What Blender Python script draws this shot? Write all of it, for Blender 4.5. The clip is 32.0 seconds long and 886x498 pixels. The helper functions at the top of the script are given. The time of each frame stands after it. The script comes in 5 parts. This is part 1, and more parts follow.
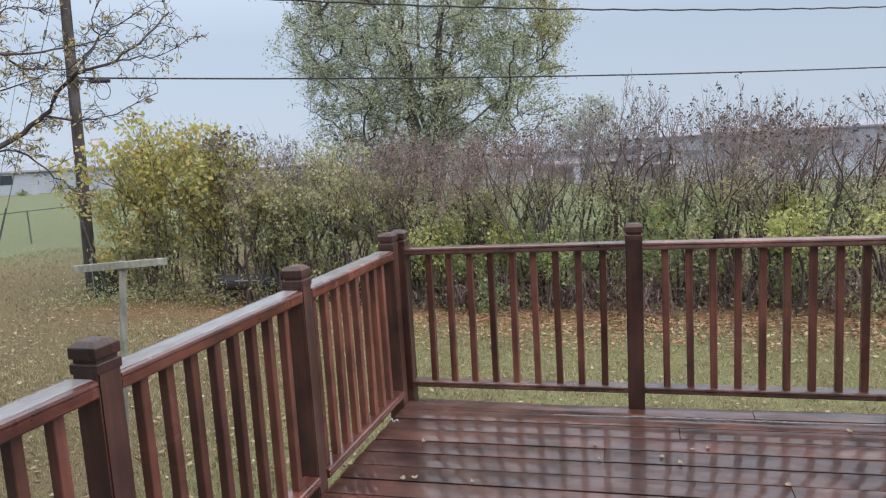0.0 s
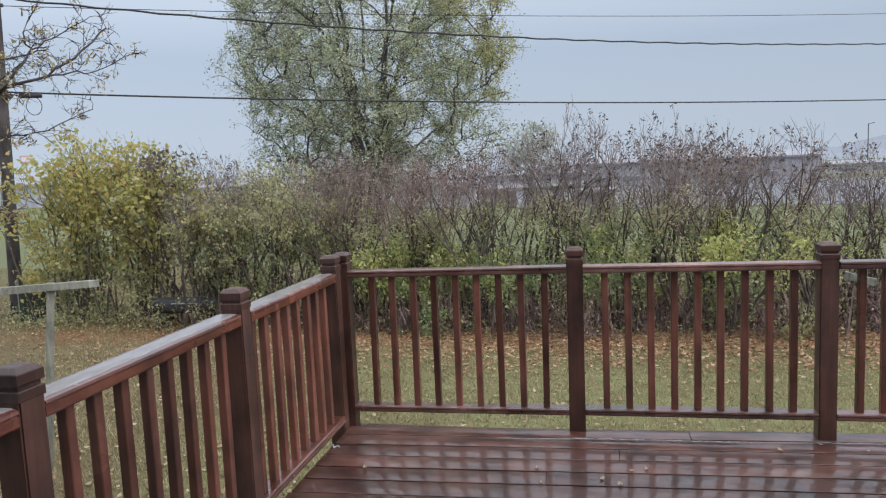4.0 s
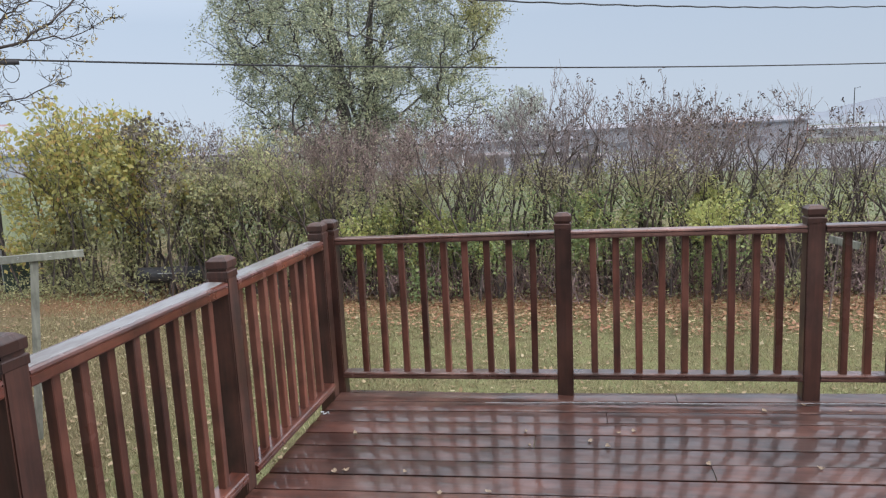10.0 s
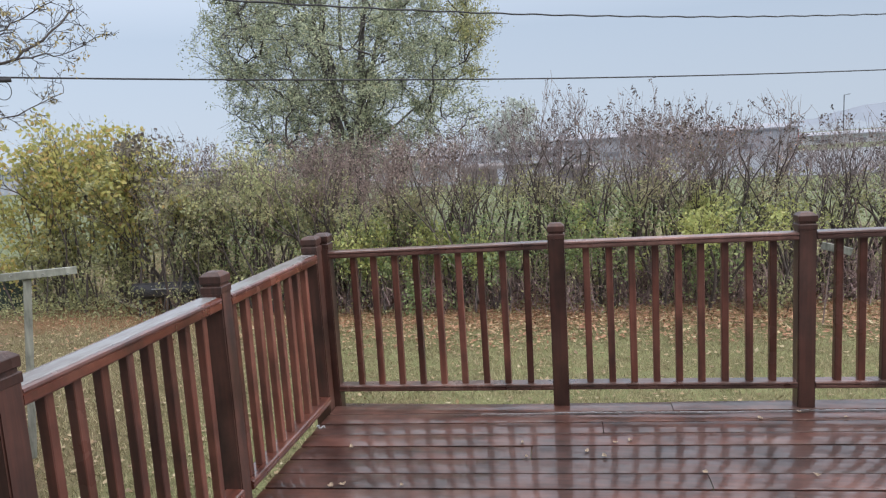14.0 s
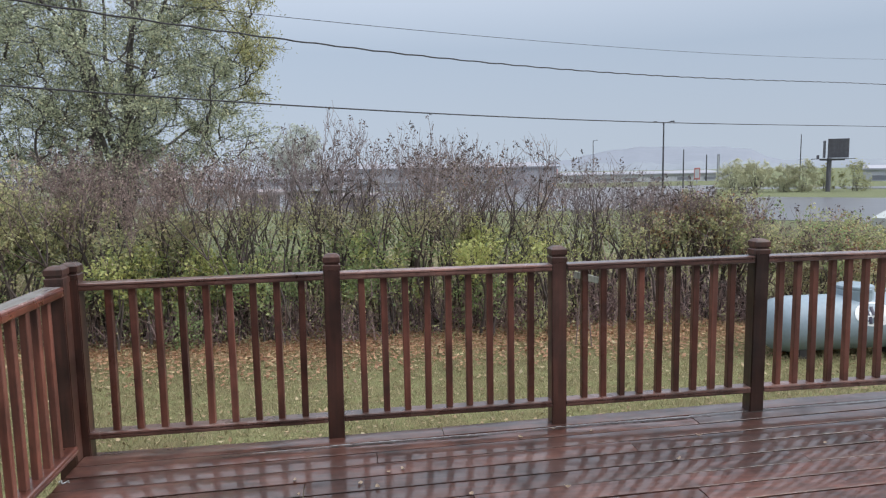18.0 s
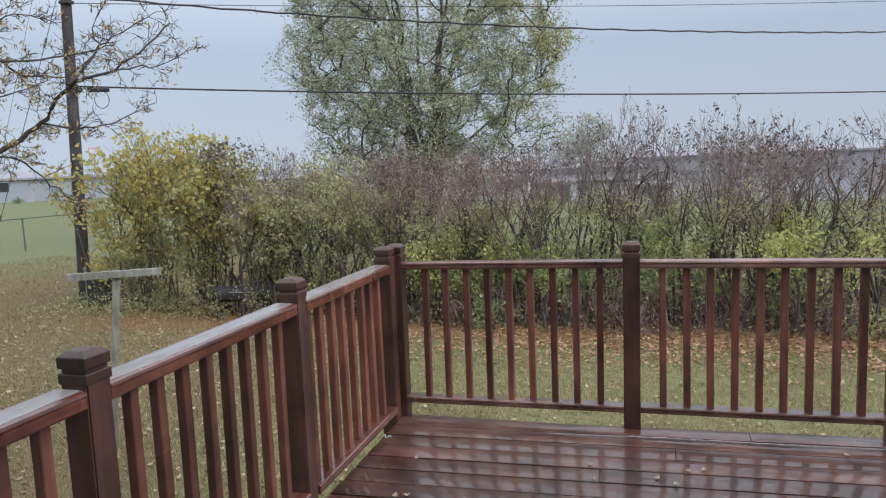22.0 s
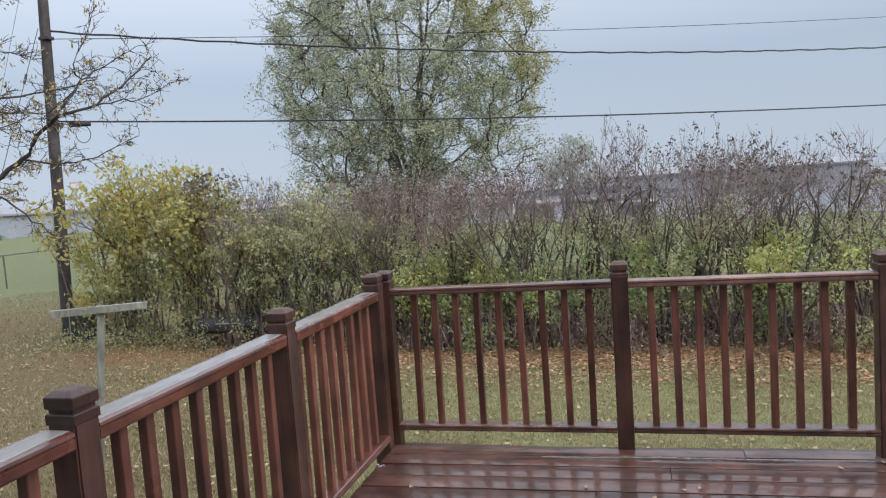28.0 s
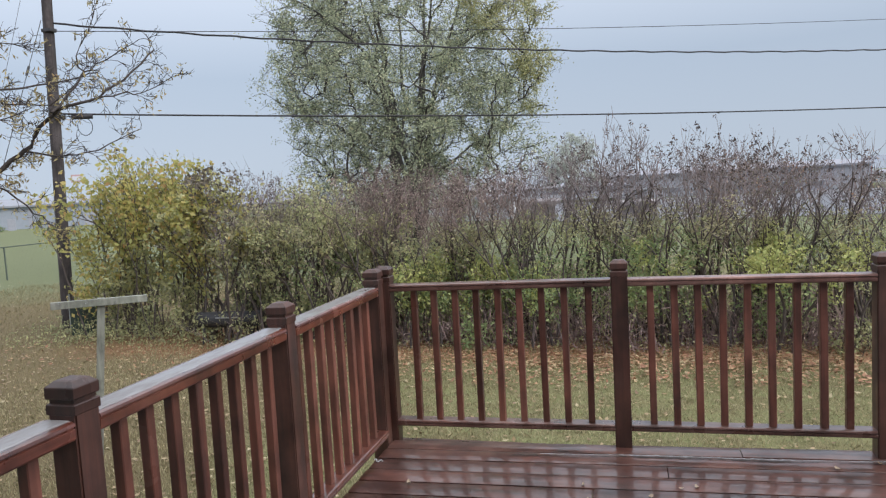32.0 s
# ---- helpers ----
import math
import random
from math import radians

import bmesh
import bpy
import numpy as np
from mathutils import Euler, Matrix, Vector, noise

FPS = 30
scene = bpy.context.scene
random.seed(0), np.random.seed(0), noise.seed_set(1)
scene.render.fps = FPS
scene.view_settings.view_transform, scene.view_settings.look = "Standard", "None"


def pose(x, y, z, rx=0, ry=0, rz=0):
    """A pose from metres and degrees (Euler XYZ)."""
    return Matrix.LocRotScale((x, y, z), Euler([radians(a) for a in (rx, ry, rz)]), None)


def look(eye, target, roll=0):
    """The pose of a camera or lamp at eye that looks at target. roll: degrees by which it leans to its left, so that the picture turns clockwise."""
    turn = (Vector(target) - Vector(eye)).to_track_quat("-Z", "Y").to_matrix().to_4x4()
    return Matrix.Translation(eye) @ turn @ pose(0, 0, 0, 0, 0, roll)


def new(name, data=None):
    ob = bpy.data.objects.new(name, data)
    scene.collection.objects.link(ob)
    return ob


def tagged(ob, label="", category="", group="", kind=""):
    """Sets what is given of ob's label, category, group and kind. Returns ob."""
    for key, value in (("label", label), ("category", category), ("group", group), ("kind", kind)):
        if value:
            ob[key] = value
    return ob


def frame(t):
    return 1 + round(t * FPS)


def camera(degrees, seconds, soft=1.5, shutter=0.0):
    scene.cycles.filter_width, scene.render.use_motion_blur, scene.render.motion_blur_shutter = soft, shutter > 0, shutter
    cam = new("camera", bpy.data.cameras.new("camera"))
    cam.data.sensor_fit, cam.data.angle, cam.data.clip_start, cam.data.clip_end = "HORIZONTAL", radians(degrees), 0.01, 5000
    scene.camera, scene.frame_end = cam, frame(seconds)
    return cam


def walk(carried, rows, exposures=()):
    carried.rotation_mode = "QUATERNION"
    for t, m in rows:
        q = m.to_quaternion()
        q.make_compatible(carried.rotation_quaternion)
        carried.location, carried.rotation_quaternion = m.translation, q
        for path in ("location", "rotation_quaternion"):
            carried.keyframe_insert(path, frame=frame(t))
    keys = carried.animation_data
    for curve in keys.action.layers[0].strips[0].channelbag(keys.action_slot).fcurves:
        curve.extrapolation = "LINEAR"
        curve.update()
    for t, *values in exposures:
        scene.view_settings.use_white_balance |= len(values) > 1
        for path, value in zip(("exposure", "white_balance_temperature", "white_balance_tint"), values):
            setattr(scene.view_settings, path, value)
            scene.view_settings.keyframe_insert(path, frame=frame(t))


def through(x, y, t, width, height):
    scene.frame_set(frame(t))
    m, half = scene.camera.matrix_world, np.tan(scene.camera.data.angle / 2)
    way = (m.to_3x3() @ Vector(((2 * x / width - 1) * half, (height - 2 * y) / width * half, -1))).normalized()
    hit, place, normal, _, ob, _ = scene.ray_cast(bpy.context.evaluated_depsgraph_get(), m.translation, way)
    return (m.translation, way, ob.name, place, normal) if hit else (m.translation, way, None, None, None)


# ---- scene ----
cam = camera(64.92, 32.0, soft=1.22)
PATH = [
    (0.0, pose(1.429, -3.844, 1.467, 82.03, 3.32, 16.36)),
    (0.5, pose(1.425, -3.851, 1.468, 82.43, 3.30, 16.35)),
    (1.0, pose(1.423, -3.845, 1.466, 82.88, 3.28, 16.13)),
    (1.5, pose(1.429, -3.832, 1.464, 83.17, 2.95, 14.17)),
    (2.0, pose(1.425, -3.833, 1.462, 83.19, 2.59, 13.15)),
    (2.5, pose(1.427, -3.833, 1.464, 83.28, 2.49, 12.47)),
    (3.0, pose(1.429, -3.831, 1.464, 83.42, 2.53, 12.29)),
    (3.5, pose(1.430, -3.837, 1.466, 83.63, 2.46, 12.14)),
    (5.5, pose(1.432, -3.834, 1.462, 83.70, 2.69, 10.82)),
    (6.0, pose(1.433, -3.830, 1.462, 83.58, 2.78, 10.71)),
    (6.5, pose(1.436, -3.825, 1.462, 83.23, 2.82, 10.41)),
    (7.0, pose(1.431, -3.823, 1.456, 82.55, 2.80, 10.07)),
    (7.5, pose(1.421, -3.825, 1.457, 82.00, 2.63, 10.19)),
    (8.0, pose(1.417, -3.825, 1.455, 81.58, 2.54, 10.95)),
    (8.5, pose(1.416, -3.827, 1.454, 81.33, 2.46, 11.55)),
    (9.0, pose(1.418, -3.826, 1.456, 81.16, 2.40, 11.70)),
    (9.5, pose(1.423, -3.821, 1.456, 81.04, 2.53, 11.51)),
    (10.0, pose(1.426, -3.820, 1.457, 80.97, 2.77, 10.77)),
    (10.5, pose(1.432, -3.820, 1.462, 80.94, 3.23, 10.37)),
    (11.0, pose(1.429, -3.825, 1.459, 81.06, 3.28, 10.26)),
    (11.5, pose(1.424, -3.829, 1.458, 81.30, 3.17, 10.32)),
    (12.0, pose(1.427, -3.828, 1.458, 81.39, 3.12, 10.46)),
    (12.5, pose(1.427, -3.831, 1.464, 81.51, 3.00, 10.51)),
    (13.0, pose(1.431, -3.828, 1.464, 81.71, 3.11, 10.53)),
    (13.5, pose(1.433, -3.827, 1.462, 81.88, 3.41, 10.50)),
    (15.5, pose(1.433, -3.814, 1.455, 81.62, 2.86, 8.06)),
    (16.0, pose(1.434, -3.812, 1.454, 81.51, 2.42, 6.85)),
    (16.5, pose(1.441, -3.810, 1.458, 81.57, 2.14, 5.57)),
    (17.0, pose(1.449, -3.804, 1.460, 81.83, 1.77, 2.43)),
    (17.5, pose(1.462, -3.803, 1.467, 82.54, 1.28, -1.96)),
    (18.0, pose(1.475, -3.808, 1.473, 83.48, 0.94, -7.26)),
    (18.4, pose(1.481, -3.805, 1.471, 84.23, 0.97, -8.56)),
    (18.5, pose(1.471, -3.818, 1.474, 84.31, 1.05, -7.71)),
    (19.0, pose(1.433, -3.837, 1.472, 84.44, 3.14, 5.28)),
    (19.5, pose(1.420, -3.842, 1.472, 84.39, 4.46, 14.75)),
    (20.0, pose(1.422, -3.836, 1.470, 84.17, 4.55, 16.53)),
    (20.5, pose(1.421, -3.831, 1.464, 83.83, 4.15, 17.28)),
    (21.0, pose(1.419, -3.825, 1.462, 83.48, 3.65, 17.46)),
    (21.5, pose(1.418, -3.825, 1.461, 83.34, 3.03, 17.29)),
    (22.0, pose(1.417, -3.825, 1.462, 83.27, 2.25, 16.14)),
    (22.5, pose(1.417, -3.824, 1.462, 83.22, 2.10, 14.94)),
    (23.0, pose(1.419, -3.834, 1.463, 83.18, 2.11, 14.54)),
    (23.5, pose(1.416, -3.837, 1.466, 83.24, 3.18, 16.29)),
    (24.0, pose(1.421, -3.839, 1.469, 83.40, 3.95, 16.39)),
    (24.5, pose(1.413, -3.833, 1.474, 83.71, 4.20, 16.59)),
    (25.0, pose(1.416, -3.832, 1.476, 84.37, 3.88, 13.44)),
    (25.5, pose(1.418, -3.834, 1.475, 84.97, 3.16, 8.85)),
    (26.0, pose(1.422, -3.838, 1.475, 85.39, 3.09, 7.94)),
    (26.5, pose(1.412, -3.836, 1.474, 85.60, 3.59, 10.94)),
    (28.5, pose(1.407, -3.826, 1.468, 85.03, 3.81, 15.10)),
    (29.0, pose(1.413, -3.829, 1.469, 84.94, 3.79, 15.44)),
    (29.5, pose(1.413, -3.829, 1.469, 84.92, 3.87, 15.47)),
    (30.0, pose(1.415, -3.825, 1.476, 85.14, 4.09, 15.16)),
    (30.5, pose(1.412, -3.828, 1.473, 85.30, 4.04, 14.86)),
    (31.0, pose(1.413, -3.828, 1.469, 85.34, 3.95, 14.84)),
    (31.5, pose(1.412, -3.833, 1.464, 85.20, 3.48, 14.86)),
    (32.0, pose(1.409, -3.835, 1.465, 84.96, 3.14, 14.92)),
]
EXPOSURES = [(0.0, 0.15, 6460, 11.5), (1.0, 0.15, 6460, 11.5), (2.0, 0.01, 6460, 11.5), (6.0, 0.01, 6460, 11.5), (7.0, 0.17, 6460, 11.5), (9.0, 0.16, 6460, 11.5), (13.0, 0.17, 6460, 11.5), (16.0, 0.17, 6460, 11.5), (17.0, 0.0, 6460, 11.5), (18.0, 0.02, 6460, 11.5), (19.0, 0.06, 6460, 11.5), (21.0, 0.01, 6460, 11.5), (23.0, 0.04, 6460, 11.5), (25.0, 0.06, 6460, 11.5), (26.0, 0.03, 6460, 11.5), (29.0, 0.05, 6460, 11.5), (31.0, 0.06, 6460, 11.5), (32.0, 0.04, 6460, 11.5)]
walk(cam, PATH, EXPOSURES)

# ---- world and light: a bright overcast sky, brighter overhead ----
GROUND = -1.05
world = bpy.data.worlds.new("world")
scene.world = world
world.use_nodes = True
wn, wl = world.node_tree.nodes, world.node_tree.links
wn.clear()
sky = wn.new("ShaderNodeTexSky")
sky.sky_type, sky.sun_disc = "NISHITA", False
sky.sun_elevation, sky.sun_rotation = radians(36), radians(109)
sky.air_density, sky.dust_density = 1.0, 3.0
soft_sky = wn.new("ShaderNodeHueSaturation")
soft_sky.inputs["Saturation"].default_value = 0.5
soft_sky.inputs["Value"].default_value = 0.05
wl.new(sky.outputs["Color"], soft_sky.inputs["Color"])
coord = wn.new("ShaderNodeTexCoord")
split = wn.new("ShaderNodeSeparateXYZ")
wl.new(coord.outputs["Generated"], split.inputs[0])
cloud = wn.new("ShaderNodeValToRGB")
cr = cloud.color_ramp
cr.elements[0].position, cr.elements[0].color = 0.0, (0.51, 0.592, 0.688, 1)
cr.elements[1].position, cr.elements[1].color = 1.0, (1.95, 2.0, 2.1, 1)
e = cr.elements.new(0.16)
e.color = (0.45, 0.547, 0.672, 1)
e = cr.elements.new(0.45)
e.color = (0.92, 1.0, 1.14, 1)
wl.new(split.outputs["Z"], cloud.inputs[0])
blend = wn.new("ShaderNodeMix")
blend.data_type = "RGBA"
blend.inputs["Factor"].default_value = 0.9
wl.new(soft_sky.outputs["Color"], blend.inputs["A"])
wl.new(cloud.outputs["Color"], blend.inputs["B"])
bg = wn.new("ShaderNodeBackground")
side = wn.new("ShaderNodeMath")
side.operation = "MULTIPLY_ADD"
side.inputs[1].default_value, side.inputs[2].default_value = -0.11, 1.07
wl.new(split.outputs["X"], side.inputs[0])
wl.new(side.outputs[0], bg.inputs["Strength"])
wl.new(blend.outputs["Result"], bg.inputs["Color"])
wl.new(bg.outputs[0], wn.new("ShaderNodeOutputWorld").inputs[0])

sun = new("sun", bpy.data.lights.new("sun", "SUN"))
sun.data.energy, sun.data.angle, sun.data.color = 2.95, radians(50), (1.0, 0.97, 0.93)
sun.matrix_world = look((16, -5.5, 12), (0, 0, 0))


# ---- materials ----
class Mat:
    """A small builder of node materials."""

    def __init__(self, name):
        self.m = bpy.data.materials.new(name)
        self.m.use_nodes = True
        self.n, self.l = self.m.node_tree.nodes, self.m.node_tree.links
        self.p = self.n["Principled BSDF"]

    def to(self, value, socket):
        if isinstance(value, bpy.types.NodeSocket):
            self.l.new(value, socket)
        elif isinstance(value, tuple) and len(value) == 3 and socket.type == "RGBA":
            socket.default_value = (*value, 1)
        else:
            socket.default_value = value

    def pos(self, scale=(1, 1, 1), space="Object"):
        mp = self.n.new("ShaderNodeMapping")
        mp.inputs["Scale"].default_value = scale
        if space == "World":
            self.l.new(self.n.new("ShaderNodeNewGeometry").outputs["Position"], mp.inputs[0])
        else:
            self.l.new(self.n.new("ShaderNodeTexCoord").outputs["Object"], mp.inputs[0])
        return mp.outputs[0]

    def noise(self, at, scale, detail=4.0, rough=0.55):
        nz = self.n.new("ShaderNodeTexNoise")
        nz.inputs["Scale"].default_value, nz.inputs["Detail"].default_value, nz.inputs["Roughness"].default_value = scale, detail, rough
        self.l.new(at, nz.inputs["Vector"])
        return nz.outputs["Fac"]

    def ramp(self, value, stops):
        rp = self.n.new("ShaderNodeValToRGB")
        els = rp.color_ramp.elements
        while len(els) < len(stops):
            els.new(0.5)
        for el, (at, c) in zip(els, stops):
            el.position = at
            el.color = (c, c, c, 1) if isinstance(c, (int, float)) else (*c, 1)
        self.l.new(value, rp.inputs[0])
        return rp.outputs[0]

    def mix(self, fac, a, b, mode="MIX"):
        mx = self.n.new("ShaderNodeMix")
        mx.data_type, mx.blend_type = "RGBA", mode
        self.to(fac, mx.inputs["Factor"])
        self.to(a, mx.inputs["A"])
        self.to(b, mx.inputs["B"])
        return mx.outputs["Result"]

    def math(self, op, a, b=0.0):
        mt = self.n.new("ShaderNodeMath")
        mt.operation = op
        self.to(a, mt.inputs[0])
        self.to(b, mt.inputs[1])
        return mt.outputs[0]

    def rand(self, island=False):
        if island:
            return self.n.new("ShaderNodeNewGeometry").outputs["Random Per Island"]
        return self.n.new("ShaderNodeObjectInfo").outputs["Random"]

    def bump(self, height, strength, dist=0.01):
        bp = self.n.new("ShaderNodeBump")
        bp.inputs["Strength"].default_value, bp.inputs["Distance"].default_value = strength, dist
        self.l.new(height, bp.inputs["Height"])
        self.l.new(bp.outputs[0], self.p.inputs["Normal"])

    def done(self, color=None, rough=None, metal=0.0, spec=0.5):
        if color is not None:
            self.to(color, self.p.inputs["Base Color"])
        if rough is not None:
            self.to(rough, self.p.inputs["Roughness"])
        self.p.inputs["Metallic"].default_value = metal
        self.p.inputs["Specular IOR Level"].default_value = spec
        return self.m


def wood_mat(name, dark, light, axis, wet, rough=(0.25, 0.5), worn=(0.2, 0.1, 0.07), film=0.0, film_rough=(0.05, 0.3), patchy=0.0):
    """Stained timber, its grain along the axis 0, 1 or 2; wet: how far water evens its gloss."""
    k = Mat(name)
    s = [22.0, 22.0, 22.0]
    s[axis] = 1.3
    at = k.pos(tuple(s), "World")
    grain = k.noise(at, 1.6, 6)
    big = k.noise(k.pos((1, 1, 1), "World"), 2.3, 3)
    c = k.ramp(grain, [(0.3, dark), (0.7, light)])
    c = k.mix(k.ramp(big, [(0.45, 0.0), (0.75, 0.55)]), c, worn)
    stain = k.noise(k.pos((3.1, 3.1, 1.9), "World"), 1.5, 5, 0.62)
    c = k.mix(1.0, c, k.ramp(stain, [(0.34, 0.38), (0.6, 1.05)]), "MULTIPLY")
    tone = k.ramp(k.rand(), [(0.0, 0.6), (1.0, 1.35)])
    c = k.mix(1.0, c, tone, "MULTIPLY")
    patch = k.noise(k.pos((1.0, 1.0, 1.0), "World"), 5.5, 4)
    r = k.ramp(patch, [(0.38, rough[0]), (0.68, rough[1])])
    k.bump(grain, 0.25 * (1 - wet), 0.004)
    if film:
        drip = k.noise(k.pos((1.0, 1.0, 1.0), "World"), 9.0, 5)
        k.p.inputs["Coat Weight"].default_value, k.p.inputs["Coat IOR"].default_value = film, 1.6
        uneven = k.math("ADD", k.math("MULTIPLY", k.rand(), 1.6), 0.4)
        k.l.new(k.math("MULTIPLY", k.ramp(drip, [(0.36, film_rough[0]), (0.7, film_rough[1])]), uneven), k.p.inputs["Coat Roughness"])
        if patchy:
            pool = k.noise(k.pos((1.6, 9.0, 1.0), "World"), 2.2, 6, 0.68)
            k.l.new(k.math("MULTIPLY", k.ramp(pool, [(0.42, 1.0 - patchy), (0.56, 1.0)]), film), k.p.inputs["Coat Weight"])
        bp = k.n.new("ShaderNodeBump")
        bp.inputs["Strength"].default_value, bp.inputs["Distance"].default_value = 0.3, 0.004
        swell = k.noise(k.pos((5.0, 14.0, 9.0), "World"), 1.7, 2)
        ripple = k.noise(k.pos((9.0, 34.0, 20.0), "World"), 2.0, 4, 0.6)
        k.l.new(k.math("ADD", swell, k.math("MULTIPLY", ripple, 0.35)), bp.inputs["Height"])
        k.l.new(bp.outputs[0], k.p.inputs["Coat Normal"])
    return k.done(c, r, spec=0.5)


def plain_mat(name, color, rough=0.7, metal=0.0, vary=0.25, scale=3.0, bump=0.15, spec=0.4):
    k = Mat(name)
    at = k.pos((1, 1, 1), "World")
    fine, broad = k.noise(at, scale * 9, 4), k.noise(at, scale, 3)
    tone = k.math("ADD", k.math("MULTIPLY", fine, vary), k.math("MULTIPLY", broad, vary))
    low = tuple(v * (1 - vary) for v in color)
    high = tuple(min(v * (1 + vary), 1) for v in color)
    c = k.ramp(k.math("DIVIDE", tone, 2 * vary), [(0.3, low), (0.7, high)])
    k.bump(fine, bump, 0.004)
    return k.done(c, rough, metal, spec)


def leaf_mat(name, stops, through=0.35, rough=0.5):
    """Leaves: each takes a colour of its own, and lets some light through."""
    k = Mat(name)
    c = k.ramp(k.rand(True), stops)
    k.done(c, rough, spec=0.3)
    tr = k.n.new("ShaderNodeBsdfTranslucent")
    k.l.new(c, tr.inputs["Color"])
    mx = k.n.new("ShaderNodeMixShader")
    mx.inputs[0].default_value = through
    k.l.new(k.p.outputs[0], mx.inputs[1])
    k.l.new(tr.outputs[0], mx.inputs[2])
    k.l.new(mx.outputs[0], k.n["Material Output"].inputs[0])
    return k.m


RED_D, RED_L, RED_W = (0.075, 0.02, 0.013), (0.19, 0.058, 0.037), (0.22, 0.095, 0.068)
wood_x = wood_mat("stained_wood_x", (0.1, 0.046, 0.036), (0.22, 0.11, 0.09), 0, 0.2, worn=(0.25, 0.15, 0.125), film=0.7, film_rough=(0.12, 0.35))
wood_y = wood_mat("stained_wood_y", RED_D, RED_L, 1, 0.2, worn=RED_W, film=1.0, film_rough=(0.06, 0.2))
wood_z = wood_mat("stained_wood_z", (0.08, 0.026, 0.0175), (0.195, 0.068, 0.046), 2, 0.1, (0.4, 0.65), worn=(0.225, 0.093, 0.065), film=0.35, film_rough=(0.25, 0.5))
wood_post = wood_mat("stained_post", (0.034, 0.0145, 0.011), (0.098, 0.037, 0.026), 2, 0.1, (0.4, 0.65), worn=(0.125, 0.058, 0.041), film=0.35, film_rough=(0.25, 0.5))
deck_wood = wood_mat("wet_deck_board", (0.055, 0.0215, 0.0155), (0.142, 0.055, 0.041), 0, 0.5, (0.3, 0.5), worn=(0.125, 0.077, 0.064), film=0.86, film_rough=(0.01, 0.07), patchy=0.6)
rim_wood = wood_mat("deck_rim", (0.06, 0.022, 0.014), (0.13, 0.05, 0.03), 0, 0.2)
grey_wood = wood_mat("weathered_wood", (0.13, 0.135, 0.12), (0.27, 0.275, 0.245), 2, 0.1, (0.6, 0.85), worn=(0.2, 0.22, 0.18))
pole_wood = wood_mat("pole_wood", (0.024, 0.02, 0.021), (0.062, 0.05, 0.05), 2, 0.1, (0.7, 0.9), worn=(0.06, 0.054, 0.058))
bark_dark = plain_mat("bark_dark", (0.082, 0.07, 0.06), 0.85, vary=0.4, scale=5)
bark_brown = plain_mat("bark_brown", (0.235, 0.178, 0.165), 0.85, vary=0.4, scale=5)
bark_purple = plain_mat("bark_purple", (0.215, 0.18, 0.18), 0.85, vary=0.35, scale=5)
bark_dead = plain_mat("bark_dead", (0.265, 0.19, 0.183), 0.9, vary=0.5, scale=4)
bark_stem = plain_mat("bark_stem", (0.1, 0.082, 0.077), 0.85, vary=0.4, scale=5)
bark_grey = plain_mat("bark_grey", (0.085, 0.08, 0.077), 0.85, vary=0.35, scale=5)
leaf_yellow = leaf_mat("leaf_yellow", [(0, (0.27, 0.29, 0.11)), (0.35, (0.43, 0.43, 0.16)), (0.75, (0.54, 0.485, 0.18)), (0.92, (0.56, 0.43, 0.175)), (1, (0.5, 0.32, 0.15))], 0.6)
leaf_lime = leaf_mat("leaf_lime", [(0, (0.34, 0.39, 0.15)), (0.6, (0.47, 0.5, 0.19)), (1, (0.53, 0.51, 0.22))], 0.42)
leaf_green = leaf_mat("leaf_green", [(0, (0.2, 0.27, 0.135)), (0.6, (0.315, 0.395, 0.19)), (1, (0.43, 0.48, 0.225))], 0.52)
leaf_olive = leaf_mat("leaf_olive", [(0, (0.24, 0.26, 0.145)), (0.6, (0.43, 0.445, 0.245)), (1, (0.58, 0.55, 0.3))], 0.55)
leaf_brown = leaf_mat("leaf_brown", [(0, (0.27, 0.21, 0.19)), (0.6, (0.39, 0.305, 0.27)), (1, (0.5, 0.4, 0.34))], 0.3)
leaf_seed = leaf_mat("leaf_seed", [(0, (0.075, 0.06, 0.06)), (1, (0.15, 0.115, 0.1))], 0.1)
leaf_tree = leaf_mat("leaf_tree", [(0, (0.16, 0.19, 0.13)), (0.5, (0.35, 0.39, 0.27)), (0.9, (0.56, 0.6, 0.42)), (1, (0.58, 0.54, 0.33))], 0.45)
leaf_gold = leaf_mat("leaf_gold", [(0, (0.26, 0.28, 0.16)), (0.6, (0.38, 0.39, 0.2)), (1, (0.47, 0.43, 0.19))], 0.4)
leaf_tan = leaf_mat("leaf_tan", [(0, (0.2, 0.16, 0.09)), (0.5, (0.33, 0.28, 0.14)), (0.85, (0.46, 0.4, 0.2)), (1, (0.48, 0.3, 0.13))], 0.4)
bark_tree = plain_mat("bark_tree", (0.066, 0.06, 0.058), 0.85, vary=0.4, scale=5)
bark_black = plain_mat("bark_black", (0.05, 0.042, 0.04), 0.85, vary=0.4, scale=5)
leaf_fallen = leaf_mat("leaf_fallen", [(0, (0.18, 0.12, 0.075)), (0.5, (0.3, 0.215, 0.125)), (0.85, (0.37, 0.29, 0.18)), (1, (0.48, 0.42, 0.28))], 0.1, 0.45)
leaf_pale = leaf_mat("leaf_pale", [(0, (0.26, 0.18, 0.12)), (0.5, (0.4, 0.32, 0.24)), (1, (0.56, 0.5, 0.41))], 0.1, 0.5)
